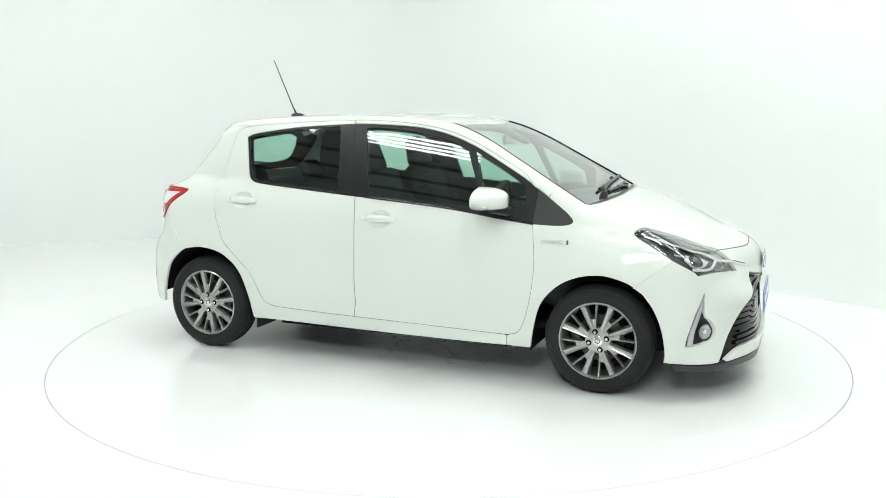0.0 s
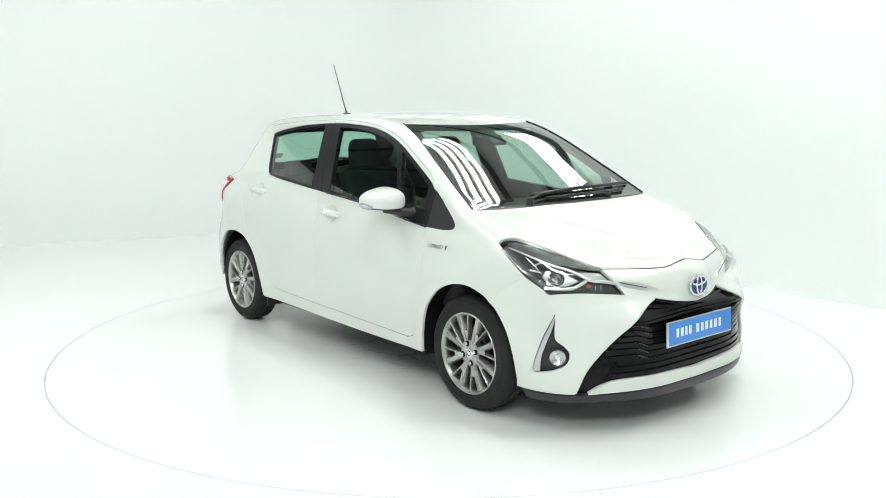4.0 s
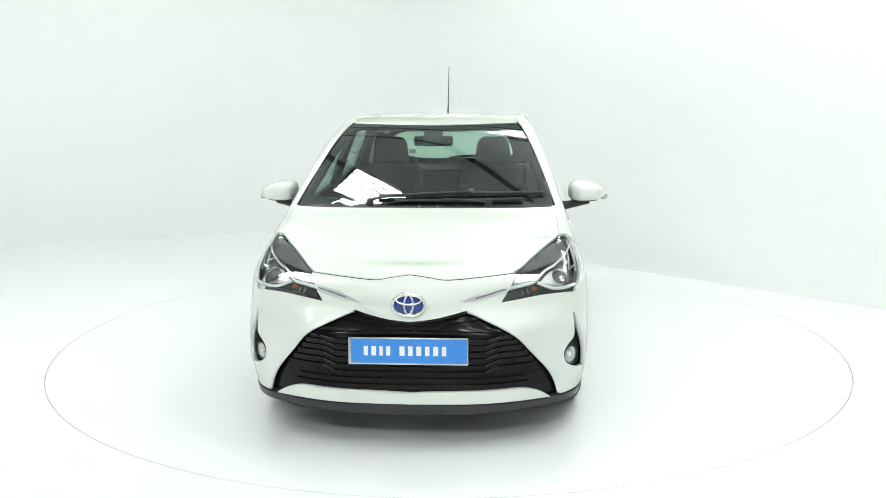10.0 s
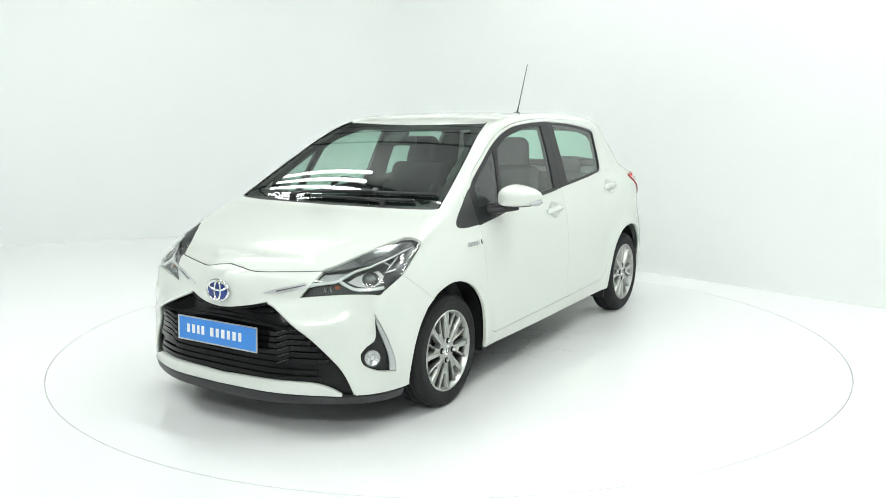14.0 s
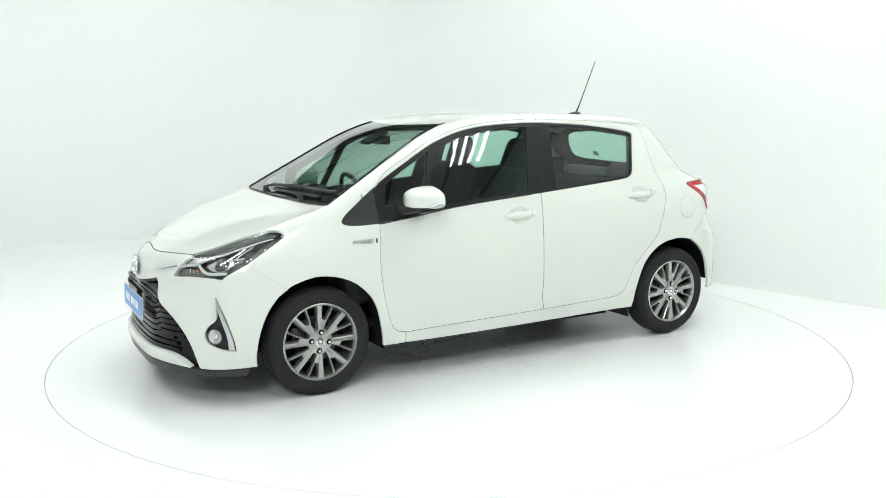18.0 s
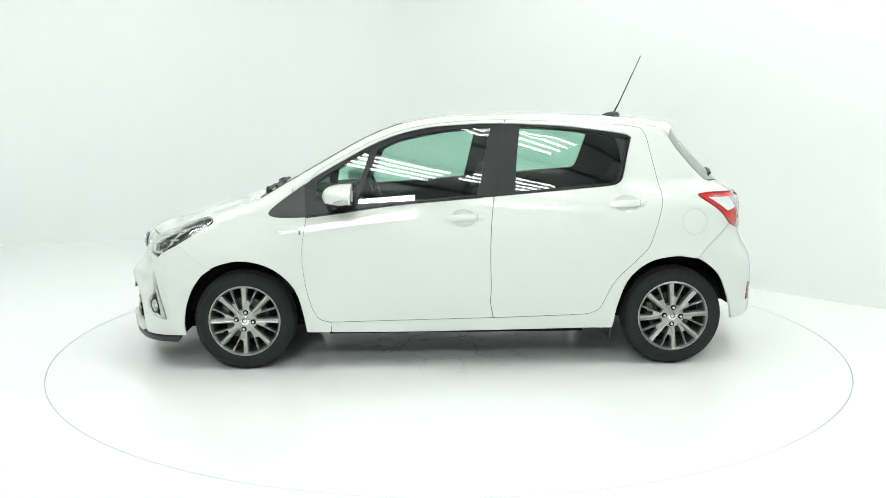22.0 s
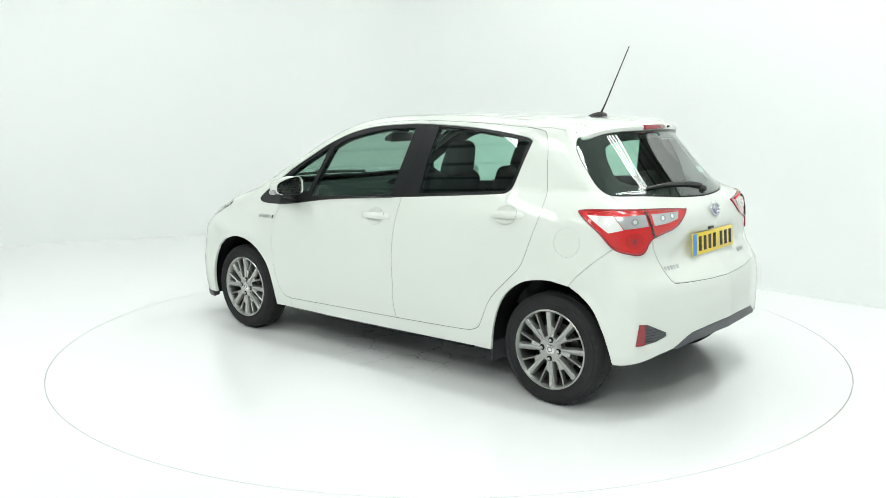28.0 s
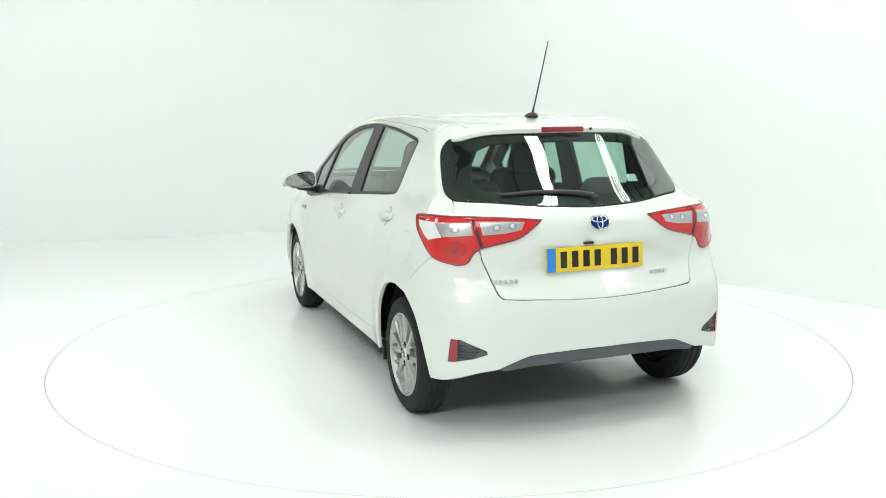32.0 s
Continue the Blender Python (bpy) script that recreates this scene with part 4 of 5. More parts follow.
# ---- cabin ----
cabin_holes = [GLASS_F, GLASS_Q, GLASS_R]
lining_line = [(0.90, 1.13), (0.7, 1.245), (0.5, 1.345), (0.3, 1.412), (0.1, 1.446), (-0.2, 1.456), (-0.5, 1.449), (-0.9, 1.434), (-1.10, 1.42), (-1.18, 1.37), (-1.25, 1.2), (-1.30, 1.0), (-1.25, 0.72), (-0.95, 0.62), (-0.85, 0.30), (0.80, 0.28), (0.88, 0.60), (0.885, 0.95)]
for mir in (False, True):
    panel("door_lining", lining_line, "side", DASH, car, holes=cabin_holes, gap=-0.004, lift=-0.034, lip=0, mirror=mir)
panel("headlining", both([(0.30, 0.0), (0.28, 0.5), (-0.2, 0.53), (-0.8, 0.53), (-1.1, 0.50), (-1.22, 0.0)]), "top", TRIM_LIGHT, car, lift=-0.03, lip=0, step=0.09)


def profile_bar(profile, y0, y1, shrink_ends=0.0):
    """A solid with an x, z profile that runs across the car."""
    bm = bmesh.new()
    n = len(profile)
    cx, cz = sum(p[0] for p in profile) / n, sum(p[1] for p in profile) / n
    rows = []
    ys = [y0, y0 + shrink_ends, y1 - shrink_ends, y1] if shrink_ends else [y0, y1]
    for k, y in enumerate(ys):
        s = 0.9 if shrink_ends and k in (0, len(ys) - 1) else 1.0
        rows.append([bm.verts.new((cx + (x - cx) * s, y, cz + (z - cz) * s)) for x, z in profile])
    for a, b in zip(rows, rows[1:]):
        for i in range(n):
            bm.faces.new((a[i], a[(i + 1) % n], b[(i + 1) % n], b[i]))
    bm.faces.new(rows[0])
    bm.faces.new(rows[-1][::-1])
    bmesh.ops.recalc_face_normals(bm, faces=bm.faces)
    return bm


part("dashboard", profile_bar(rounded([(1.12, 0.955), (0.98, 0.975), (0.80, 0.962), (0.69, 0.935), (0.65, 0.86), (0.68, 0.68), (0.80, 0.52), (1.05, 0.45)], 4), -0.70, 0.70, 0.03), DASH, car, "", 50)
part("instrument_hood", profile_bar(rounded([(0.86, 0.955), (0.78, 1.005), (0.70, 1.0), (0.67, 0.96), (0.72, 0.92)], 4), -0.52, -0.20, 0.03), DASH, car, "", 50)
part("cabin_floor", box(2.4, 1.30, 0.04, (-0.25, 0, 0.31), 0.01), DARK, car)
part("parcel_shelf", box(0.42, 1.20, 0.02, (-1.28, 0, 0.985), 0.006), DASH, car)


def seat_part(name, sx, sy, sz, at, tilt, parent, mat=FABRIC, r=0.045, label=""):
    bm = box(sx, sy, sz, (0, 0, 0), r, 4)
    if name == "headrest":
        for v in bm.verts:
            t = v.co.z / sz + 0.5
            v.co.y *= 1.04 - 0.24 * t * t
            v.co.x = v.co.x * (1.0 - 0.25 * t) - 0.012 * t
    return part(name, bm, mat, parent, label, 60, pose(*at, 0, tilt, 0))


for y in (0.355, -0.355):
    seat = new("front_seat")
    seat.parent = car
    seat_part("cushion", 0.50, 0.48, 0.15, (0.16, y, 0.53), -8, seat)
    seat_part("backrest", 0.13, 0.45, 0.62, (-0.165, y, 0.84), -20, seat, FABRIC, 0.06)
    for dy in (0.20, -0.20):
        seat_part("bolster", 0.17, 0.075, 0.42, (-0.125, y + dy, 0.78), -20, seat, FABRIC, 0.033)
    hr = seat_part("headrest", 0.11, 0.245, 0.215, (-0.295, y, 1.212), -12, seat, FABRIC, 0.049)
    for dy in (0.06, -0.06):
        part("headrest_post", tube([(-0.265, y + dy, 1.05), (-0.295, y + dy, 1.15)], 0.007, 8), CHROME, seat)
bench = new("rear_seat")
bench.parent = car
seat_part("cushion", 0.48, 1.22, 0.15, (-0.75, 0, 0.53), -6, bench)
seat_part("backrest", 0.14, 1.20, 0.56, (-1.07, 0, 0.76), -20, bench)
for y in (0.36, -0.36):
    seat_part("headrest", 0.08, 0.24, 0.13, (-1.165, y, 1.075), -14, bench, FABRIC, 0.036)
ring = bmesh.new()
bmesh.ops.create_circle(ring, segments=8, radius=0.015, matrix=pose(0.185, 0, 0, 90, 0, 0))
bmesh.ops.spin(ring, geom=list(ring.edges), cent=(0, 0, 0), axis=(0, 0, 1), angle=2 * math.pi, steps=40, use_duplicate=False, use_merge=True)
bmesh.ops.remove_doubles(ring, verts=ring.verts, dist=1e-4)
wheel_pose = pose(0.52, -0.355, 0.905, 0, -68, 0)
steering = part("steering_wheel", ring, DASH, car, "", 60, wheel_pose)
part("steering_boss", box(0.13, 0.13, 0.05, (0, 0, 0), 0.02, 3), DASH, steering, "", 60)
for a in (0, 90, 180, 270)[:3]:
    part("steering_spoke", box(0.12, 0.03, 0.018, (0.11, 0, 0), 0.006, 2), DASH, steering, "", 60, pose(0, 0, 0, 0, 0, a + 90))
part("rear_view_mirror", box(0.03, 0.235, 0.06, (0.50, 0, 1.315), 0.014, 3), DASH, car, "", 60)
part("sensor_housing", box(0.16, 0.11, 0.03, (0, 0, 0), 0.012, 3), DASH, car, "", 60, pose(0.545, 0, 1.332, 0, 27, 0))

# ---- underside ----
part("floor_pan", box(1.66, 1.46, 0.06, (0.02, 0, 0.245), 0.01), DARK, car)
part("front_undertray", box(0.75, 0.9, 0.05, (1.30, 0, 0.20), 0.01), DARK, car)
part("engine_block", box(0.75, 0.96, 0.50, (1.32, 0, 0.50), 0.04), DARK, car)
part("boot_floor", box(0.92, 1.02, 0.20, (-1.30, 0, 0.42), 0.03), DARK, car)
part("rear_beam", tube([(-1.255, -0.62, 0.27), (-1.255, 0.62, 0.27)], 0.045, 12), DARK, car, "", 40)
part("exhaust_silencer", lathe([(0.001, -0.26), (0.07, -0.26), (0.08, -0.24), (0.08, 0.24), (0.07, 0.26), (0.001, 0.26)], 20), DARK, car, "", 40, pose(-1.55, -0.25, 0.33))
for x in (1.255, -1.255):
    for s in (1, -1):
        bm = bmesh.new()
        rows = []
        for k in range(25):
            a = radians(-14 + (208 if x > 0 else 188) * k / 24)
            rows.append([bm.verts.new((x + 0.384 * math.cos(a), s * y, 0.290 + 0.384 * math.sin(a))) for y in (0.79 if x > 0 else 0.762, 0.47)])
        for a, b in zip(rows, rows[1:]):
            bm.faces.new((a[0], a[1], b[1], b[0]))
        bm.faces.new([r[1] for r in rows])
        part("wheel_arch_liner", bm, DARK, car, "", 40)
for s in (1, -1):
    part("mud_flap", box(0.012, 0.20, 0.11, (-0.885, s * 0.70, 0.215), 0.004), BLACK_TRIM, car)
    part("jacking_seam", box(1.5, 0.012, 0.03, (0.02, s * 0.755, 0.213), 0.003), DARK, car)

# ---- roof end spoiler, aerial ----
bm = bmesh.new()
rows = []
for k in range(33):
    y = -0.545 + 1.09 * k / 32
    e = abs(y) / 0.545
    xe = -1.392 + 0.13 * e ** 2.4
    zr = lambda x: float(ROOF_LINE(x)) - float(CROWN(x)) * (y / 0.62) ** 2 - 0.003
    on_roof = [float(q[2]) for q in project([(-1.14, y), (-1.22, y)], "top")]
    fold = 0.028 + 0.006 * e ** 6
    flat = zr
    edge_z = [float(q[2]) for q in project([(xe + 0.03, y), (xe + 0.006, y)], "top")]
    zr = lambda x: flat(x) - e ** 6 * max(0.0, flat(x) - (edge_z[0] if x > xe + 0.02 else edge_z[1]))
    rows.append([bm.verts.new(p) for p in ((-1.14, y, min(zr(-1.14), on_roof[0]) - 0.006), (-1.22, y, min(zr(-1.22), on_roof[1]) + 0.001), (xe + 0.03, y, zr(xe + 0.03) + 0.001), (xe + 0.006, y, zr(xe) - 0.003), (xe, y, zr(xe) - 0.010),
                                           (xe + 0.004, y, zr(xe) - fold), (xe + 0.02, y, zr(xe) - fold - 0.006), (xe + 0.09, y, zr(xe) - fold - 0.008))])
for a, b in zip(rows, rows[1:]):
    for i in range(7):
        bm.faces.new((a[i], b[i], b[i + 1], a[i + 1]))
bm.faces.new(rows[0])
bm.faces.new(rows[-1][::-1])
bmesh.ops.recalc_face_normals(bm, faces=bm.faces)
spoiler = part("roof_spoiler", bm, PAINT, tailgate, "", 45)
for mir in (False, True):
    panel("spoiler_end", [(-0.10, -0.07), (0.12, -0.07), (0.12, 0.06), (0.02, 0.08), (-0.10, 0.03)], "rear_corner", PAINT, spoiler, gap=0, lift=-0.006, lip=0, step=0.02, mirror=mir)
part("brake_lamp", box(0.03, 0.235, 0.026, (0, 0, 0), 0.006, 2), RED_DARK, spoiler, "dark red high-mounted brake lamp", 50, pose(-1.383, 0.0, 1.400, 0, 8, 0))
part("washer_jet", lathe([(0.001, 0.012), (0.006, 0.010), (0.008, 0.0), (0.001, 0.0)], 12, "x"), BLACK_TRIM, spoiler, "", 50, pose(-1.395, -0.155, 1.402, 0, 0, 180))
aerial = new("aerial")
aerial.parent = car
bm = bmesh.new()
bmesh.ops.create_uvsphere(bm, u_segments=20, v_segments=10, radius=1)
for v in bm.verts:
    v.co = Vector((v.co.x * 0.062, v.co.y * 0.028 * (1 - 0.35 * v.co.x), max(v.co.z, 0) ** 0.8 * 0.026 * (1 - 0.4 * v.co.x)))
part("aerial_base", bm, BLACK_TRIM, aerial, "", 60, pose(-1.035, 0, 1.456))
part("aerial_rod", tube([(-1.056, 0, 1.475), (-1.085, 0, 1.53), (-1.222, 0, 1.838), (-1.224, 0, 1.843)], 0.003, 8, taper=[0.007, 0.0042, 0.0028, 0.001]), BLACK_TRIM, aerial, "thin black whip aerial", 60)

# ---- doors: handles, mirrors ----
def mirror_shell(n_u=36, n_s=12, grow=1.0):
    """The housing of a door mirror: a rounded shell from the rim at the back to the nose."""
    rows = []
    for j in range(n_s + 1):
        s = j / n_s
        k = max(1 - s ** 2.6, 0.0) ** (1 / 2.3)
        row = []
        for i in range(n_u):
            a = 2 * math.pi * i / n_u
            c, sn = math.cos(a), math.sin(a)
            ex = lambda v, p: math.copysign(abs(v) ** p, v)
            y = 0.108 * ex(c, 0.55) * (k if c > 0 else k ** 0.35)
            out = (y / 0.108 + 1) / 2
            z = 0.074 * (1 - 0.5 * out ** 1.8) * ex(sn, 0.6) * k ** 0.8 if sn > 0 else 0.050 * (1 - 0.25 * out ** 2) * ex(sn, 0.55) * k ** 0.4
            y *= grow
            row.append((0.572 + 0.165 * s - 0.045 * (y / 0.108 if y > 0 else 0) * s, 0.925 + y, 1.022 + z))
        rows.append(row)
    return rows


def mirror_mesh(rows, keep):
    bm = bmesh.new()
    vs = [[bm.verts.new(p) for p in r] for r in rows]
    n = len(rows[0])
    for a, b in zip(vs, vs[1:]):
        for i in range(n):
            f = (a[i], a[(i + 1) % n], b[(i + 1) % n], b[i])
            if keep(sum((v.co for v in f), Vector()) / 4):
                try:
                    bm.faces.new(f)
                except ValueError:
                    pass
    bmesh.ops.remove_doubles(bm, verts=bm.verts, dist=1e-5)
    bmesh.ops.delete(bm, geom=[v for v in bm.verts if not v.link_faces], context="VERTS")
    bmesh.ops.recalc_face_normals(bm, faces=bm.faces)
    bmesh.ops.solidify(bm, geom=list(bm.faces), thickness=0.004)
    return bm


MIRROR = material("mirror_glass", (0.8, 0.82, 0.82), 0.02, 1.0, 0, 0.5, 0.01, 5)
LENS_GREY = material("clear_grey_lens", (0.5, 0.52, 0.53), 0.08, 0.3, 1.0, 0.5, 0.1, 60)
for s in (1, -1):
    side_m = Matrix.Diagonal((1, s, 1, 1))
    unit = new("door_mirror")
    unit.parent = car
    unit.matrix_basis = pose(0.042, -0.017 * s, 0)
    rows = mirror_shell()
    for nm, cond, mat, lab in (("housing", lambda c: c.z > 0.982, PAINT, ""), ("lower_housing", lambda c: c.z <= 0.982, BLACK_TRIM, "black lower mirror housing")):
        bm = mirror_mesh(rows, cond)
        bmesh.ops.transform(bm, matrix=side_m, verts=bm.verts)
        if s < 0:
            bmesh.ops.reverse_faces(bm, faces=bm.faces)
        part(nm, bm, mat, unit, lab, 50)
    bm = bmesh.new()
    bm.faces.new([bm.verts.new((0.580, p[1] * 1.0, p[2])) for p in [(0, 0.925 + (q[1] - 0.925) * 0.95, 1.022 + (q[2] - 1.022) * 0.95) for q in rows[0]]])
    bmesh.ops.solidify(bm, geom=list(bm.faces), thickness=0.006)
    bmesh.ops.transform(bm, matrix=side_m, verts=bm.verts)
    bmesh.ops.recalc_face_normals(bm, faces=bm.faces)
    part("mirror_glass", bm, MIRROR, unit, "silvered mirror glass")
    bm = tube([(0.70, 0.765, 0.952), (0.69, 0.81, 0.957), (0.67, 0.87, 0.966), (0.65, 0.93, 0.972)], 0.02, 10, taper=[0.030, 0.024, 0.02, 0.014])
    bmesh.ops.transform(bm, matrix=side_m, verts=bm.verts)
    bmesh.ops.recalc_face_normals(bm, faces=bm.faces)
    part("mirror_arm", bm, BLACK_TRIM, unit, "", 60)
    bm = tube([(0.665, 1.008, 0.992), (0.645, 1.018, 0.994), (0.615, 1.027, 0.998), (0.582, 1.028, 1.002)], 0.01, 10, taper=[0.006, 0.012, 0.016, 0.013])
    bmesh.ops.transform(bm, matrix=side_m, verts=bm.verts)
    bmesh.ops.recalc_face_normals(bm, faces=bm.faces)
    part("turn_signal", bm, LENS_GREY, unit, "clear grey side turn signal", 60)

# ---- dark rubber seals in the shut lines, also standing for the gaps' shade ----
SEAL_SHADE = material("rubber_seal_shade", (0.045, 0.047, 0.045), 0.7, 0, 0, 0.3, 0.2, 30)
for mir in (False, True):
    for ln in (f_cut, low, r_cut, b_low, [q for q in rail if q[0] < 0.86], [(0.886, 0.893), (0.889, 0.985), (0.880, 1.085)]):
        skin_line("door_seal_shade", ln, "side", 0.0050, SEAL_SHADE, car, -0.0075, mir, "", 5)
    skin_line("bonnet_seal_shade", soft(BONNET_SIDE), "top", 0.0036, SEAL_SHADE, car, -0.009, mir, "", 5)
    skin_line("bonnet_seal_shade", soft(LEAD), "nose", 0.0048, SEAL_SHADE, car, -0.007, mir, "", 5)
    skin_line("tailgate_seal_shade", soft([(0.690, 0.86), (0.678, 0.80), (0.596, 0.673), (0.53, 0.653), (0.392, 0.646), (0.2, 0.638), (0.0, 0.635)]), "tail", 0.0032, SEAL_SHADE, car, -0.0115, mir, "", 5)


# ---- lamps ----
LAMP_DARK = material("dark_lamp_housing", (0.045, 0.048, 0.052), 0.3, 0.2, 0.3, 0.5, 0.15, 30)
AMBER = material("amber_bulb", (0.34, 0.10, 0.05), 0.2, 0, 0.6, 0.5, 0.1, 60)
GLASS_BALL = material("dark_projector_glass", (0.09, 0.10, 0.10), 0.03, 0.2, 1.0, 0.6, 0.1, 30)
BRIGHT_TRIM = material("bright_brushed_trim", (0.78, 0.79, 0.79), 0.3, 0.7, 0.3, 0.5, 0.04, 20)
LAMP_BRIGHT = material("bright_lamp_trim", (0.80, 0.81, 0.82), 0.2, 0.35, 0.6, 0.5, 0.03, 20)
LAMP_GREY = material("smoked_lamp_shroud", (0.10, 0.105, 0.11), 0.22, 0.4, 0.5, 0.5, 0.12, 40)
WHITE_LENS = material("white_lens", (0.80, 0.80, 0.78), 0.25, 0, 0.8, 0.5, 0.05, 120)
STEEL_SOFT = material("soft_grey_reflector", (0.38, 0.38, 0.39), 0.2, 0.5, 0.6, 0.5, 0.15, 80)
RED_BLACK = material("dark_red_divider", (0.05, 0.004, 0.005), 0.2, 0, 0.6, 0.5, 0.15, 60)
RED_DEEP = material("deep_red_lens", (0.50, 0.006, 0.008), 0.06, 0, 1.0, 0.5, 0.25, 90, 0.3, 260)
LAMP_WHITE = material("clear_lamp_reflector", (0.62, 0.62, 0.63), 0.18, 0.55, 0.8, 0.5, 0.12, 90, 0.2, 300)


def disc_on(parts, mode, at, lift, mir, parent):
    """Round parts (name, profile, material) set on the skin, their axis along its normal."""
    p = project([at], mode)
    n = Vector(skin_normal(p)[0])
    q = Vector(p[0]) + n * lift
    if mir:
        q.y, n.y = -q.y, -n.y
    m = Matrix.Translation(q) @ n.to_track_quat("Z", "Y").to_matrix().to_4x4()
    return [part(nm, lathe(prof, 32, "z"), mat, parent, "", 45, m) for nm, prof, mat in parts]


def mark_plate(outline, mode, mat, parent, name, lift, mir=False, label="", step=0.02, lip=0.004):
    return panel(name, outline, mode, mat, parent, gap=0, lift=lift, lip=lip, edge=0.0015, step=step, mirror=mir, label=label)


for mir in (False, True):
    lamp = panel("headlamp", HEADLAMP, "nose", LENS_CLEAR, car, gap=0.002, lift=0.0, lip=0.012, mirror=mir, label="clear headlamp lens over a dark housing")
    panel("lamp_housing", HEADLAMP, "nose", LAMP_DARK, lamp, gap=-0.004, lift=-0.052, lip=0, mirror=mir)
    mark_plate([(0.528, 0.762), (0.723, 0.829), (0.850, 0.862), (0.943, 0.879), (0.991, 0.880), (1.018, 0.872), (0.998, 0.863), (0.875, 0.832), (0.751, 0.795)], "nose", LAMP_GREY, lamp, "upper_shroud", -0.012, mir)
    mark_plate([(1.044, 0.850), (0.985, 0.808), (0.900, 0.750), (0.868, 0.748), (0.905, 0.790), (0.955, 0.828), (1.012, 0.860)], "nose", LAMP_GREY, lamp, "outer_shroud", -0.022, mir)
    skin_line("chrome_blade", rounded([(0.452, 0.700), (0.522, 0.713), (0.586, 0.723), (0.631, 0.746), (0.678, 0.768), (0.747, 0.785), (0.823, 0.810), (0.926, 0.841), (1.008, 0.857)], 5, False), "nose", 0.01, LAMP_BRIGHT, lamp, -0.012, mir, "bright chrome blade inside the lamp", 8,
              [0.0095 - 0.006 * k / 40 for k in range(41)])
    skin_line("light_guide", rounded([(0.609, 0.723), (0.642, 0.705), (0.679, 0.692), (0.740, 0.692), (0.806, 0.699)], 5, False), "nose", 0.0085, LAMP_BRIGHT, lamp, -0.011, mir, "white light guide", 8)
    skin_line("bezel_fin", [(0.811, 0.812), (0.853, 0.794), (0.822, 0.766), (0.876, 0.776)], "nose", 0.0045, LAMP_BRIGHT, lamp, -0.018, mir)
    skin_line("bezel_fin", [(0.853, 0.794), (0.878, 0.812), (0.901, 0.829)], "nose", 0.004, LAMP_BRIGHT, lamp, -0.018, mir)
    mark_plate([(0.496, 0.724), (0.526, 0.757), (0.592, 0.764), (0.659, 0.766), (0.617, 0.746), (0.578, 0.734)], "nose", LAMP_WHITE, lamp, "high_beam_reflector", -0.022, mir)
    mark_plate([(0.436, 0.654), (0.471, 0.692), (0.576, 0.710), (0.612, 0.708), (0.661, 0.682), (0.644, 0.672)], "nose", LAMP_GREY, lamp, "indicator_bay", -0.030, mir)
    mark_plate(ellipse(0.592, 0.701, 0.013, 0.009, 16), "nose", AMBER, lamp, "indicator_bulb", -0.022, mir)
    for u in (0.535, 0.562):
        skin_line("bay_rib", [(u, 0.674), (u - 0.006, 0.700)], "nose", 0.003, LAMP_WHITE, lamp, -0.024, mir)
    mark_plate([(0.638, 0.734), (0.680, 0.761), (0.726, 0.777), (0.791, 0.784), (0.814, 0.760), (0.790, 0.724), (0.742, 0.707), (0.683, 0.713)], "nose", LAMP_BRIGHT, lamp, "projector_bezel", -0.034, mir)
    disc_on((("projector_ring", [(0.030, -0.012), (0.040, 0.002), (0.038, 0.006), (0.031, 0.005)], LAMP_DARK), ("projector_lens", [(0.0005, 0.017), (0.012, 0.0155), (0.022, 0.011), (0.029, 0.003), (0.031, -0.006)], GLASS_BALL)), "nose", (0.748, 0.749), -0.030, mir, lamp)
    # chrome wing between lamp and badge
    mark_plate(rounded([(0.228, 0.657), (0.228, 0.657), (0.289, 0.677), (0.338, 0.689), (0.452, 0.712), (0.452, 0.712), (0.444, 0.690), (0.358, 0.668), (0.282, 0.655)], 4), "nose", BRIGHT_TRIM, car, "chrome_wing", 0.004, mir, "slim chrome wing beside the headlamp", 0.012)
    skin_line("wing_groove", [(0.30, 0.668), (0.35, 0.679), (0.446, 0.700)], "nose", 0.0022, GREY_TRIM, car, 0.0048, mir)
    # fog lamp
    bay = mark_plate(fog_line, "nose", BLACK_TRIM, car, "fog_lamp_bay", -0.03, mir, lip=0)
    disc_on((("fog_lamp_ring", [(0.038, -0.004), (0.045, 0.006), (0.042, 0.008), (0.037, 0.004)], BLACK_TRIM), ("fog_lamp_reflector", [(0.0005, -0.012), (0.020, -0.006), (0.036, 0.004), (0.039, 0.0)], LAMP_WHITE), ("fog_lamp_bulb", [(0.0005, 0.004), (0.010, 0.002), (0.012, -0.008)], LAMP_BRIGHT), ("fog_lamp_lens", [(0.0005, 0.010), (0.018, 0.009), (0.034, 0.005), (0.038, -0.002)], LENS_CLEAR)), "nose", (0.745, 0.375), -0.018, mir, bay)
    mark_plate(rounded([(0.758, 0.574), (0.758, 0.574), (0.783, 0.518), (0.808, 0.461), (0.836, 0.372), (0.843, 0.313), (0.843, 0.313), (0.818, 0.316), (0.818, 0.316), (0.814, 0.380), (0.791, 0.455), (0.769, 0.518)], 5), "nose", SATIN, bay, "chrome_fin", 0.005, mir, "chrome fin round the fog lamp", 0.012, 0.012)
    # tail lamps
    TAIL_LAMP = rounded([(1.100, 0.998), (1.075, 1.014), (0.96, 1.021), (0.75, 1.017), (0.479, 1.006), (0.378, 0.998), (0.378, 0.998), (0.40, 0.980), (0.48, 0.930), (0.55, 0.906), (0.70, 0.874), (0.75, 0.815), (0.785, 0.801), (0.83, 0.806), (0.922, 0.835), (1.0, 0.915)], 5)
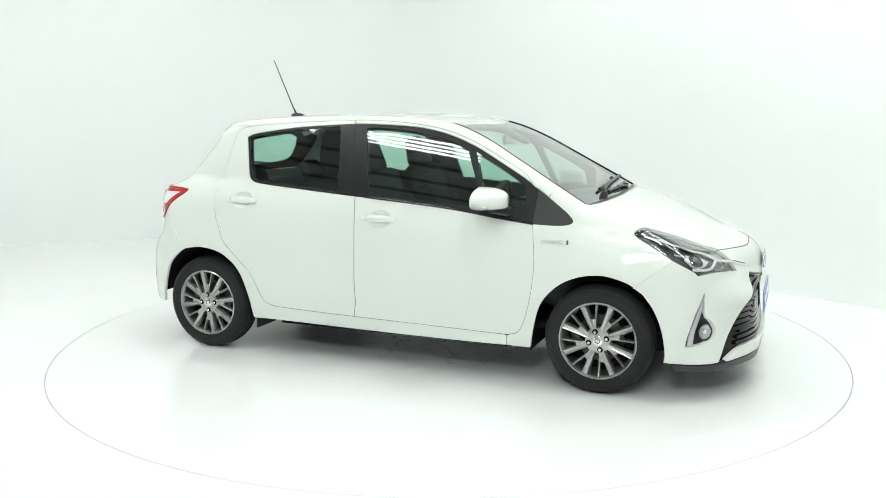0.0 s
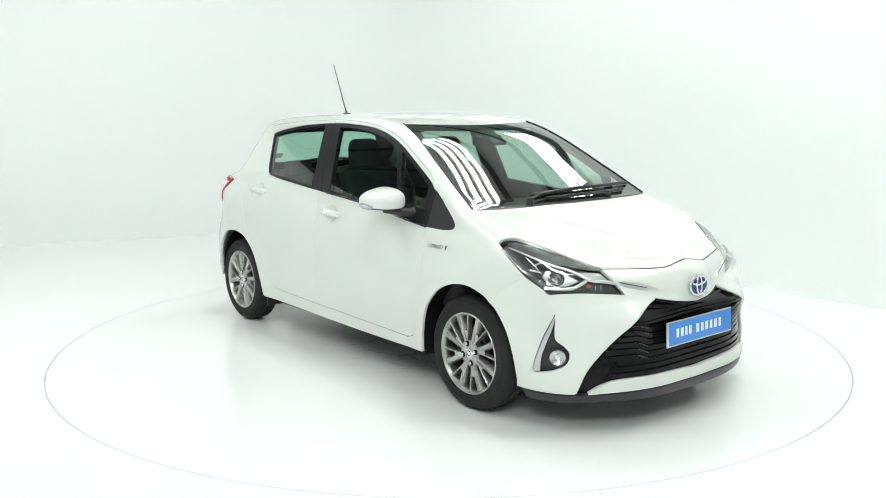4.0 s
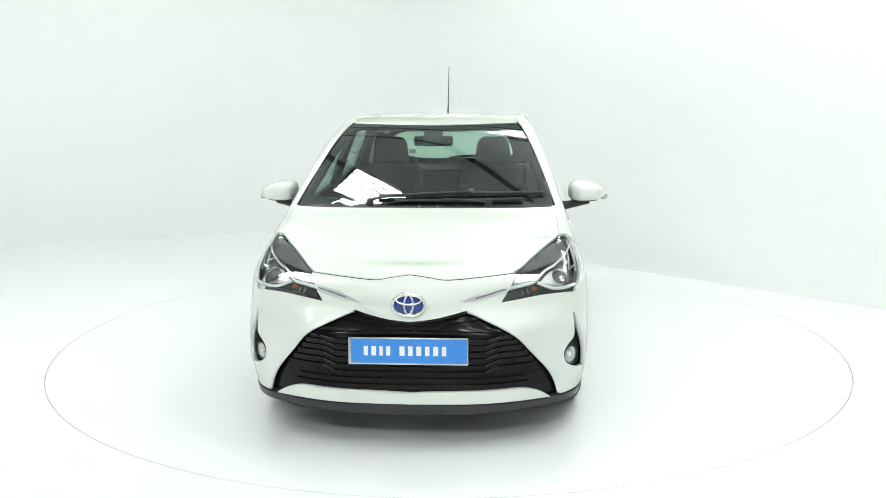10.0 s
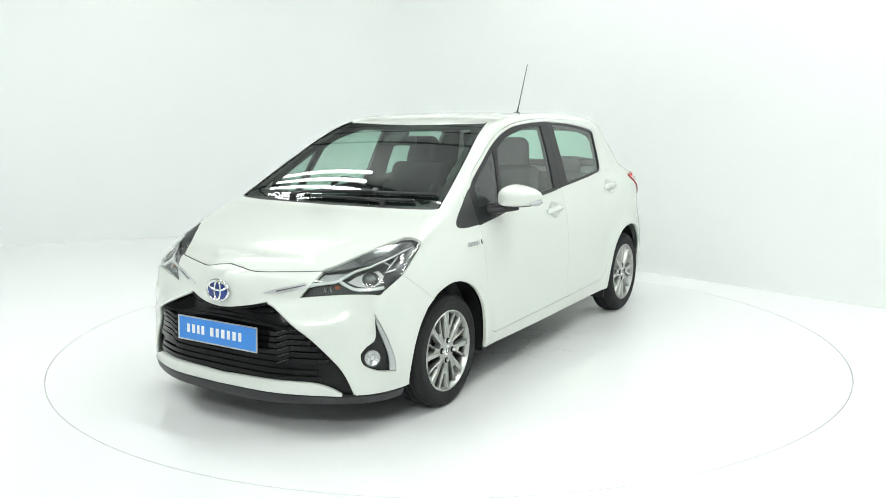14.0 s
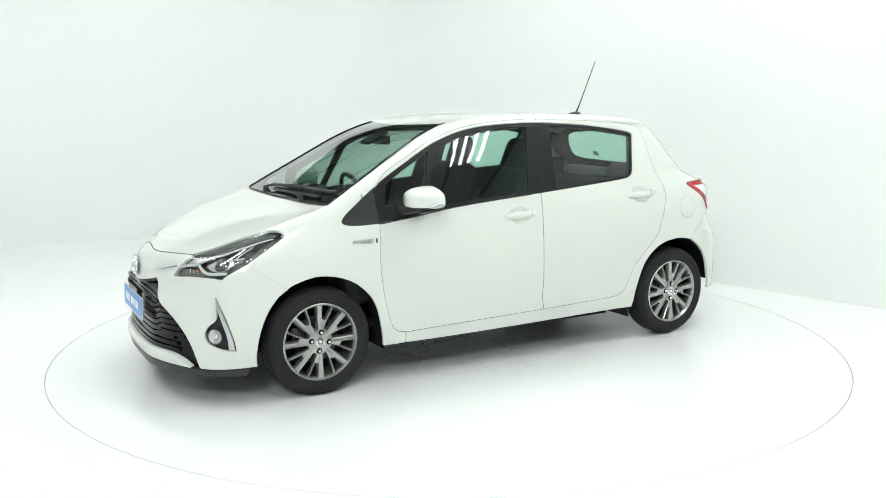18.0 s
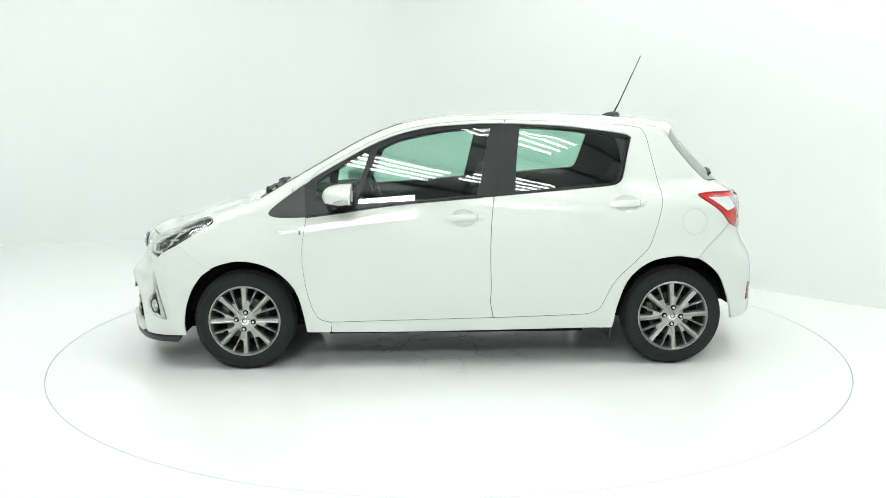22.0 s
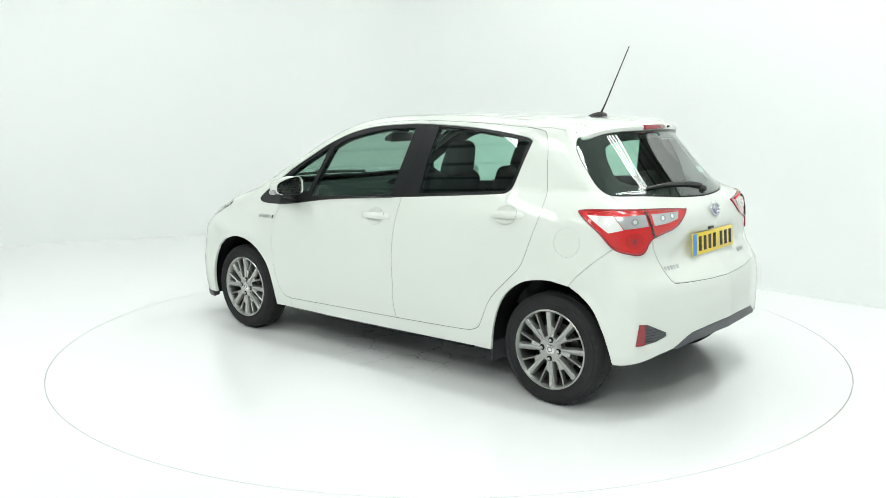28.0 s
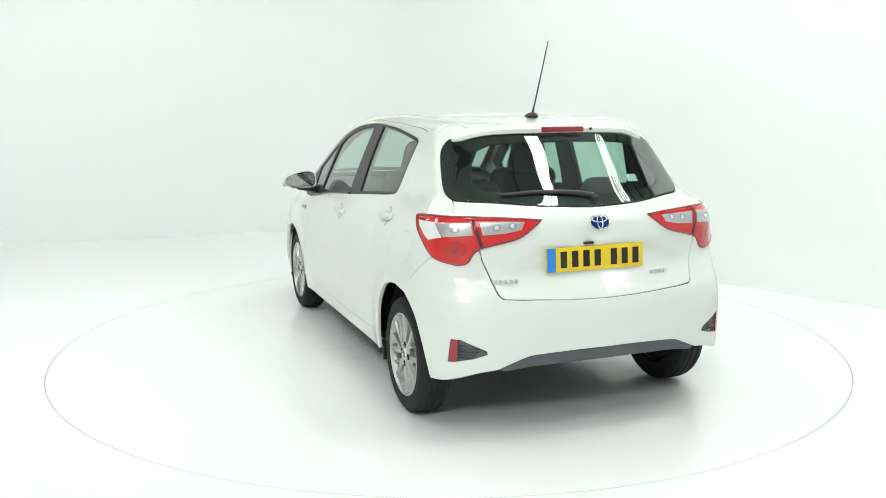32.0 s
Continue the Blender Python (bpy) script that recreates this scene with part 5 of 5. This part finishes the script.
    tail = panel("tail_lamp", TAIL_LAMP, "tail", LENS_RED, car, gap=0.002, lift=0.005, lip=0.02, mirror=mir, label="red tail lamp with clear inner panels")
    mark_plate([(0.918, 0.988), (0.752, 0.991), (0.732, 0.938), (0.870, 0.930)], "tail", LAMP_WHITE, tail, "clear_panel", 0.0075, mir)
    mark_plate([(1.052, 0.989), (0.924, 0.990), (0.876, 0.928), (0.948, 0.913)], "tail", WHITE_LENS, tail, "white_panel", 0.0075, mir)
    mark_plate([(0.706, 0.990), (0.478, 0.989), (0.496, 0.957), (0.578, 0.943), (0.688, 0.937)], "tail", LAMP_WHITE, tail, "clear_panel", 0.0075, mir)
    skin_line("lamp_divider", [(0.742, 1.012), (0.735, 0.985), (0.711, 0.935), (0.690, 0.882)], "tail", 0.009, RED_BLACK, tail, 0.003, mir)
    skin_line("lamp_rim", shrink(TAIL_LAMP, 0.004) + shrink(TAIL_LAMP, 0.004)[:1], "tail", 0.0055, RED_DARK, tail, 0.003, mir)
    skin_line("lamp_band", [(1.05, 1.001), (0.96, 1.008), (0.76, 1.005), (0.479, 0.996)], "tail", 0.005, LENS_RED, tail, 0.007, mir)
    for u, v in ((0.815, 0.962), (0.625, 0.968), (0.545, 0.974)):
        mark_plate(ellipse(u, v, 0.022, 0.015, 16), "tail", STEEL_SOFT, tail, "bulb_bowl", 0.0082, mir, "", 0.010)
        mark_plate(ellipse(u, v, 0.010, 0.009, 12), "tail", LAMP_BRIGHT, tail, "clear_bulb", 0.0095, mir, "", 0.008)
    mark_plate(ellipse(0.815, 0.872, 0.052, 0.038, 20), "tail", RED_DEEP, tail, "lamp_bowl", 0.0065, mir, "", 0.014)
    mark_plate(ellipse(0.815, 0.872, 0.016, 0.013, 14), "tail", RED_DARK, tail, "lamp_bulb", 0.0085, mir, "", 0.010)
    # rear reflectors
    pocket = mark_plate(refl_line, "tail", GREY_TRIM, car, "reflector_bay", -0.008, mir, lip=0)
    mark_plate([(0.798, 0.478), (0.765, 0.476), (0.770, 0.377), (0.812, 0.374)], "tail", RED_DARK, pocket, "reflector", 0.001, mir, "upright red reflector")
    for k in range(5):
        z = 0.392 + 0.014 * k
        skin_line("bay_rib", [(0.765, z), (0.70 - 0.012 * k, z)], "tail", 0.0028, BLACK_TRIM, pocket, -0.006, mir)

# ---- grille ----
grille_top = rounded([(0.0, 0.578), (0.080, 0.584), (0.178, 0.601), (0.255, 0.618)], 5, False)


def inner_line(z):
    """How far the grille reaches sideways at a height."""
    return float(np.interp(z, [0.208, 0.31, 0.42, 0.533, 0.601, 0.619], [0.66, 0.61, 0.52, 0.415, 0.306, 0.262]))


def band(path, high):
    """A flat strip of a height along a path, as an outline."""
    return [(u, v + high / 2) for u, v in path] + [(u, v - high / 2) for u, v in path[::-1]]


for z, high in ((0.566, 0.010), (0.545, 0.013), (0.524, 0.013)):
    e = inner_line(z) - 0.012
    if z > 0.56:
        e = 0.30
    mark_plate(band([(-e + 2 * e * k / 20, z + 0.028 * (abs(-e + 2 * e * k / 20) / 0.30) ** 2 if z > 0.56 else z) for k in range(21)], high), "nose", GRILLE_BLACK, car, "grille_bar", -0.018, False, "", 0.03, 0.010)
for z, high in ((0.366, 0.012), (0.342, 0.016), (0.312, 0.018), (0.282, 0.020)):
    e = inner_line(z) - 0.10
    mark_plate(band([(-e + 2 * e * k / 20, z) for k in range(21)], high), "nose", GRILLE_BLACK, car, "grille_bar", -0.016, False, "", 0.03, 0.010)
for mir in (False, True):
    for k in range(6):
        z = 0.494 - 0.0285 * k
        e = inner_line(z + 0.01) - 0.010
        mark_plate(band([(0.10, z - 0.012), (0.20, z - 0.012), (0.315, z - 0.012), (0.335, z - 0.008), (0.375, z + 0.007), (0.39, z + 0.010), (e, z + 0.010)], 0.021), "nose", GRILLE_BLACK, car, "grille_slat", -0.015, mir, "", 0.025, 0.012)
        skin_line("slat_crest", [(0.325, z - 0.004), (0.345, z + 0.004), (0.378, z + 0.016)], "nose", 0.003, BLACK_TRIM, car, -0.014, mir)
        skin_line("slat_crest", [(0.395, z + 0.019), (e, z + 0.019)], "nose", 0.0018, BLACK_TRIM, car, -0.0155, mir)
for mir in (False, True):
    skin_line("bumper_edge", soft(GRILLE_EDGE), "nose", 0.009, PAINT, car, -0.009, mir, "", 8)
skin_line("grille_rim", [(u, v - 0.006) for u, v in [(-a, b) for a, b in grille_top[::-1]] + grille_top[1:]], "nose", 0.008, GRILLE_BLACK, car, -0.012)

# ---- badges and plates ----
BLUE = material("bright_blue_board", (0.03, 0.24, 0.72), 0.35, 0, 0.3, 0.5, 0.05, 20)
DEEP_BLUE = material("deep_blue_enamel", (0.01, 0.03, 0.22), 0.12, 0.2, 0.8, 0.5, 0.2, 40)
WHITE_INK = material("white_ink", (0.85, 0.87, 0.88), 0.5, 0, 0, 0.4, 0.03, 20)
YELLOW = material("yellow_plate", (0.80, 0.58, 0.02), 0.35, 0, 0.3, 0.5, 0.04, 20)
BLACK_INK = material("black_ink", (0.02, 0.02, 0.02), 0.5, 0, 0, 0.4, 0.1, 20)


def flat_bars(parent, bars, mat, name, x, sgn, depth=0.0016):
    """Plain upright bars on a plate that faces along x; (y, z, wide, high) from the plate's middle."""
    for y, z, w, h in bars:
        part(name, box(depth, w, h, (x, y, z), 0.0004, 1), mat, parent)


front_plate = part("front_plate", box(0.008, 0.530, 0.122, (0, 0, 0), 0.004, 2), SATIN, car, "blue dealer board in a silver holder", 40, pose(2.047, -0.003, 0.452, 0, -3, 0))
part("board", box(0.004, 0.512, 0.108, (0.0035, 0.004, 0.001), 0.001, 1), BLUE, front_plate)
bars, y = [], 0.175
for k, w in enumerate((0.032, 0.036, 0.032, 0.036, 0.032, 0.036, 0.0, 0.030, 0.026, 0.034, 0.030)):
    if w:
        bars.append((y - w / 2, 0.002, w * 0.62, 0.042))
    y -= (w or 0.022) + 0.003
flat_bars(front_plate, bars, WHITE_INK, "white_bar", 0.0062, 1)

TAIL_X = -1.752
rear_plate = part("rear_plate", box(0.006, 0.520, 0.114, (0, 0, 0), 0.003, 2), YELLOW, car, "yellow number plate with a blue band", 40, pose(TAIL_X - 0.010, 0.02, 0.812, 0, 4, 0))
part("blue_band", box(0.002, 0.045, 0.110, (-0.0032, 0.2345, 0), 0.0005, 1), BLUE, rear_plate)
bars, y = [], 0.195
for k in range(8):
    if k != 4:
        bars.append((y - 0.024, 0.0, 0.034, 0.076))
        y -= 0.060
    else:
        y -= 0.028
flat_bars(rear_plate, bars, BLACK_INK, "black_bar", -0.0036, -1)
part("plate_recess_lamp", box(0.03, 0.05, 0.012, (-1.757, 0.06, 0.884), 0.004, 2), BLACK_TRIM, car)


def oval_badge(w, h, at, m, blue=True):
    """An oval chrome badge on blue enamel, facing +z of m."""
    badge = new("badge")
    badge.parent = car
    badge.matrix_basis = m
    def oval(rx, ry, r, y0=0.0, n=40):
        bm = bmesh.new()
        pts = [(rx * math.cos(2 * math.pi * k / n), ry * math.sin(2 * math.pi * k / n) + y0, 0) for k in range(n + 1)]
        tube(pts, r, 8, bm, caps=False)
        bmesh.ops.remove_doubles(bm, verts=bm.verts, dist=1e-5)
        return bm
    bm = bmesh.new()
    bmesh.ops.create_uvsphere(bm, u_segments=32, v_segments=10, radius=1)
    bmesh.ops.scale(bm, vec=(w * 0.49, h * 0.49, 0.006), verts=bm.verts)
    part("enamel", bm, DEEP_BLUE, badge, "blue enamel oval", 60)
    part("outer_oval", oval(w * 0.47, h * 0.465, w * 0.045), CHROME, badge, "", 60, pose(0, 0, 0.004))
    part("upright_oval", oval(w * 0.13, h * 0.40, w * 0.035), CHROME, badge, "", 60, pose(0, 0, 0.006))
    part("cross_oval", oval(w * 0.36, h * 0.19, w * 0.035, h * 0.20), CHROME, badge, "", 60, pose(0, 0, 0.005))
    return badge


def facing(mode, at, lift):
    p = project([at], mode)
    n = Vector(skin_normal(p)[0])
    x = Vector((0, 0, 1)).cross(n).normalized()
    y = n.cross(x)
    m = Matrix((x, y, n)).transposed().to_4x4()
    m.translation = Vector(p[0]) + n * lift
    return m


oval_badge(0.150, 0.108, None, facing("front", (0.0, 0.657), 0.004))
oval_badge(0.110, 0.078, None, facing("rear", (0.0, 0.975), 0.004))


def lettering(text, size, m, mat, parent, name="lettering", label="", depth=0.0015):
    cu = bpy.data.curves.new(name, "FONT")
    cu.body, cu.size, cu.extrude, cu.align_x, cu.align_y = text, size, depth, "CENTER", "CENTER"
    tmp = new("tmp", cu)
    me = bpy.data.meshes.new_from_object(tmp.evaluated_get(bpy.context.evaluated_depsgraph_get()))
    bpy.data.objects.remove(tmp)
    me.materials.clear()
    me.materials.append(mat)
    ob = new(name, me)
    ob.parent = parent
    ob.matrix_basis = m
    if label:
        ob["label"] = label
    return ob


for mir in (False, True):
    m = facing("side", (1.003, 0.805), 0.003)
    if mir:
        q = m.translation.copy()
        n = Vector((m.col[2].x, -m.col[2].y, m.col[2].z))
        x = Vector((0, 0, 1)).cross(n).normalized()
        m = Matrix((x, n.cross(x), n)).transposed().to_4x4()
        m.translation = (q.x, -q.y, q.z)
    word = lettering("HYBRID", 0.034, m, SATIN, car, "wing_lettering", "chrome lettering on the wing")
    part("leaf_mark", box(0.010, 0.024, 0.003, (0.082, 0.002, 0), 0.001, 1), GREY_TRIM, word)
lettering("HYBRID", 0.030, facing("rear", (-0.325, 0.722), 0.003), SATIN, car, "tailgate_lettering", "small chrome lettering on the tailgate")
m = facing("rear", (0.475, 0.722), 0.003)
for k in range(5):
    part("name_bar", box(0.015, 0.019, 0.003, (-0.048 + 0.024 * k, 0.004, 0), 0.001, 1), SATIN, car, "", None, m)

# ---- wipers, cowl, screen border ----
cowl_line = both([(1.21, 0.0), (1.20, 0.35), (1.19, 0.52), (1.17, 0.668), (1.148, 0.687), (1.135, 0.65), (1.150, 0.4), (1.165, 0.0)])
panel("cowl", cowl_line, "top", BLACK_TRIM, car, gap=0.001, lift=-0.006)
hole = both([(0.475, 0.0), (0.462, 0.2), (0.43, 0.38), (0.42, 0.44), (0.45, 0.475), (0.60, 0.530), (0.85, 0.585), (1.0, 0.612), (1.06, 0.618), (1.085, 0.59), (1.11, 0.35), (1.125, 0.0)])
panel("screen_border", screen_line, "top", PRINT_BLACK, car, holes=[hole], gap=0, lift=-0.006, lip=0.01, label="black printed border of the windscreen")
for path, rr, lift, nm in (([(1.118, -0.25), (1.108, 0.0), (1.095, 0.25), (1.078, 0.50), (1.066, 0.63)], 0.0095, 0.011, "wiper_blade"),
                           ([(1.152, -0.16), (1.150, 0.1), (1.140, 0.33), (1.125, 0.52)], 0.0085, 0.010, "wiper_blade"),
                           ([(1.165, -0.29), (1.135, -0.20), (1.118, 0.0), (1.100, 0.24)], 0.0075, 0.024, "wiper_arm"),
                           ([(1.170, 0.34), (1.155, 0.2), (1.152, 0.10)], 0.006, 0.018, "wiper_arm")):
    skin_line(nm, rounded(path, 5, False), "top", rr, BLACK_TRIM, car, lift)
for y in (-0.29, 0.34):
    p = project([(1.165, y)], "top")[0]
    part("wiper_pivot", lathe([(0.0005, 0.032), (0.013, 0.029), (0.018, 0.012), (0.018, -0.01)], 16, "z"), BLACK_TRIM, car, "", 40, pose(p[0], p[1], p[2]))
arm = skin_line("rear_wiper", rounded([(-0.02, 1.088), (0.08, 1.104), (0.25, 1.111), (0.42, 1.098)], 5, False), "rear", 0.010, BLACK_TRIM, tailgate, 0.007, False, "black rear wiper at rest", 8, [0.014 - 0.007 * k / 15 for k in range(16)])
p = project([(-0.02, 1.078)], "rear")[0]
part("rear_wiper_pivot", lathe([(0.0005, 0.028), (0.012, 0.026), (0.017, 0.014), (0.019, -0.01)], 18, "x"), BLACK_TRIM, arm, "", 40, pose(p[0], p[1], p[2], 0, 0, 180))
part("glass_sticker", box(0.002, 0.055, 0.045, (0, 0, 0), 0.0004, 1), WHITE_INK, tailgate, "small pale sticker inside the rear window", None, pose(*(project([(-0.325, 1.158)], "rear")[0] + [0.02, 0, 0]), 0, 42, 0))
part("screen_sticker", box(0.002, 0.07, 0.022, (0, 0, 0), 0.0004, 1), WHITE_INK, car, "small pale tax sticker inside the windscreen", None, pose(*(project([(0.43, 0.43)], "top")[0] + [-0.012, 0, -0.016]), 0, -60, 0))
p = project([(1.099, 0.245)], "top")[0]
part("wiper_joint", box(0.034, 0.030, 0.022, (0, 0, 0), 0.005, 2), GREY_TRIM, car, "grey wiper joint", 40, pose(p[0], p[1], p[2] + 0.022, 0, 28, 0))
for mir in (False, True):
    skin_line("screen_moulding", screen_side, "top", 0.0042, GLOSS_BLACK, car, -0.001, mir, "", 8)


# ---- ceiling: ribs and tube banks ----
TUBE_GLOW = material("lit_tube", (0.95, 1.0, 0.97), 0.5, emit=16.0, vary=0.0)
STRIP_GLOW = material("lit_strip", (0.97, 1.0, 0.985), 0.5, emit=43.0, vary=0.0)
RIB = material("dark_steel_rib", (0.05, 0.05, 0.05), 0.6, 0.3, 0, 0.4, 0.2, 4)
for k in range(17):
    tagged(part("ceiling_rib", box(26, 0.05, 0.10, (0, 0, 0), 0.01, 1), RIB, None, "", None, pose(0, 0, CEIL + 0.05, 0, 0, SLANT) @ pose(0, -8 + 1.0 * k, 0)), "dark steel ceiling rib", "rib", "ribs of the ceiling")


def tube_bank(x, y, turn=SLANT, length=1.8, n=4, gap=0.15):
    bank = new("tube_bank")
    tagged(bank, "bank of long white fluorescent tubes hung from the ceiling", "ceiling light", "tube banks of the ceiling")
    bank.matrix_basis = pose(x, y, CEIL - 0.3, 0, 0, turn)
    for k in range(n):
        w = (k - (n - 1) / 2) * gap
        part("lit_tube", tube([(-length / 2, w, 0), (length / 2, w, 0)], 0.027, 8), TUBE_GLOW, bank)
        part("batten", box(length, 0.06, 0.03, (0, w, 0.05), 0.004, 1), TRIM_LIGHT, bank)
    for s in (-0.4, 0.4):
        part("cross_bar", box(0.04, gap * n, 0.03, (s * length, 0, 0.075), 0.004, 1), RIB, bank)
        part("hanger", tube([(s * length, 0, 0.09), (s * length, 0, 0.40)], 0.008, 6), RIB, bank)
    return bank


def strip_panel(x, y, length, turn=SLANT, n=5, pitch=0.075):
    panel_thing = new("strip_panel")
    tagged(panel_thing, "panel of five bright white light strips hung from the ceiling", "ceiling light", "strip panels of the ceiling")
    panel_thing.matrix_basis = pose(x, y, CEIL - 0.3, 0, 0, turn)
    for k in range(n):
        w = (k - (n - 1) / 2) * pitch
        part("light_strip", box(length, 0.05, 0.02, (0, w, 0), 0.004, 1), STRIP_GLOW, panel_thing)
    part("housing", box(length + 0.06, pitch * n + 0.05, 0.04, (0, 0, 0.035), 0.006, 1), TRIM_LIGHT, panel_thing)
    for s in (-0.4, 0.4):
        part("hanger", tube([(s * length, 0, 0.05), (s * length, 0, 0.40)], 0.008, 6), RIB, panel_thing)


for row in STRIPS:
    strip_panel(*row)
for row in BANKS:
    tube_bank(*row)


def heading(t):
    """The turntable's turn at t seconds, in degrees."""
    return -22.406 - 6.94291 * t - 0.0285261 * t ** 2 + 0.0016192 * t ** 3 - 2.64858e-05 * t ** 4


def motions():
    times = [k * 1.0 for k in range(33)]
    walk(turntable, [(t, pose(0, 0, 0, 0, 0, heading(t))) for t in times])
    walk(car, [(t, pose(0, 0, 0, 0, 0, heading(t)) @ pose(-0.048, -0.0547, 0.001)) for t in times])


motions()
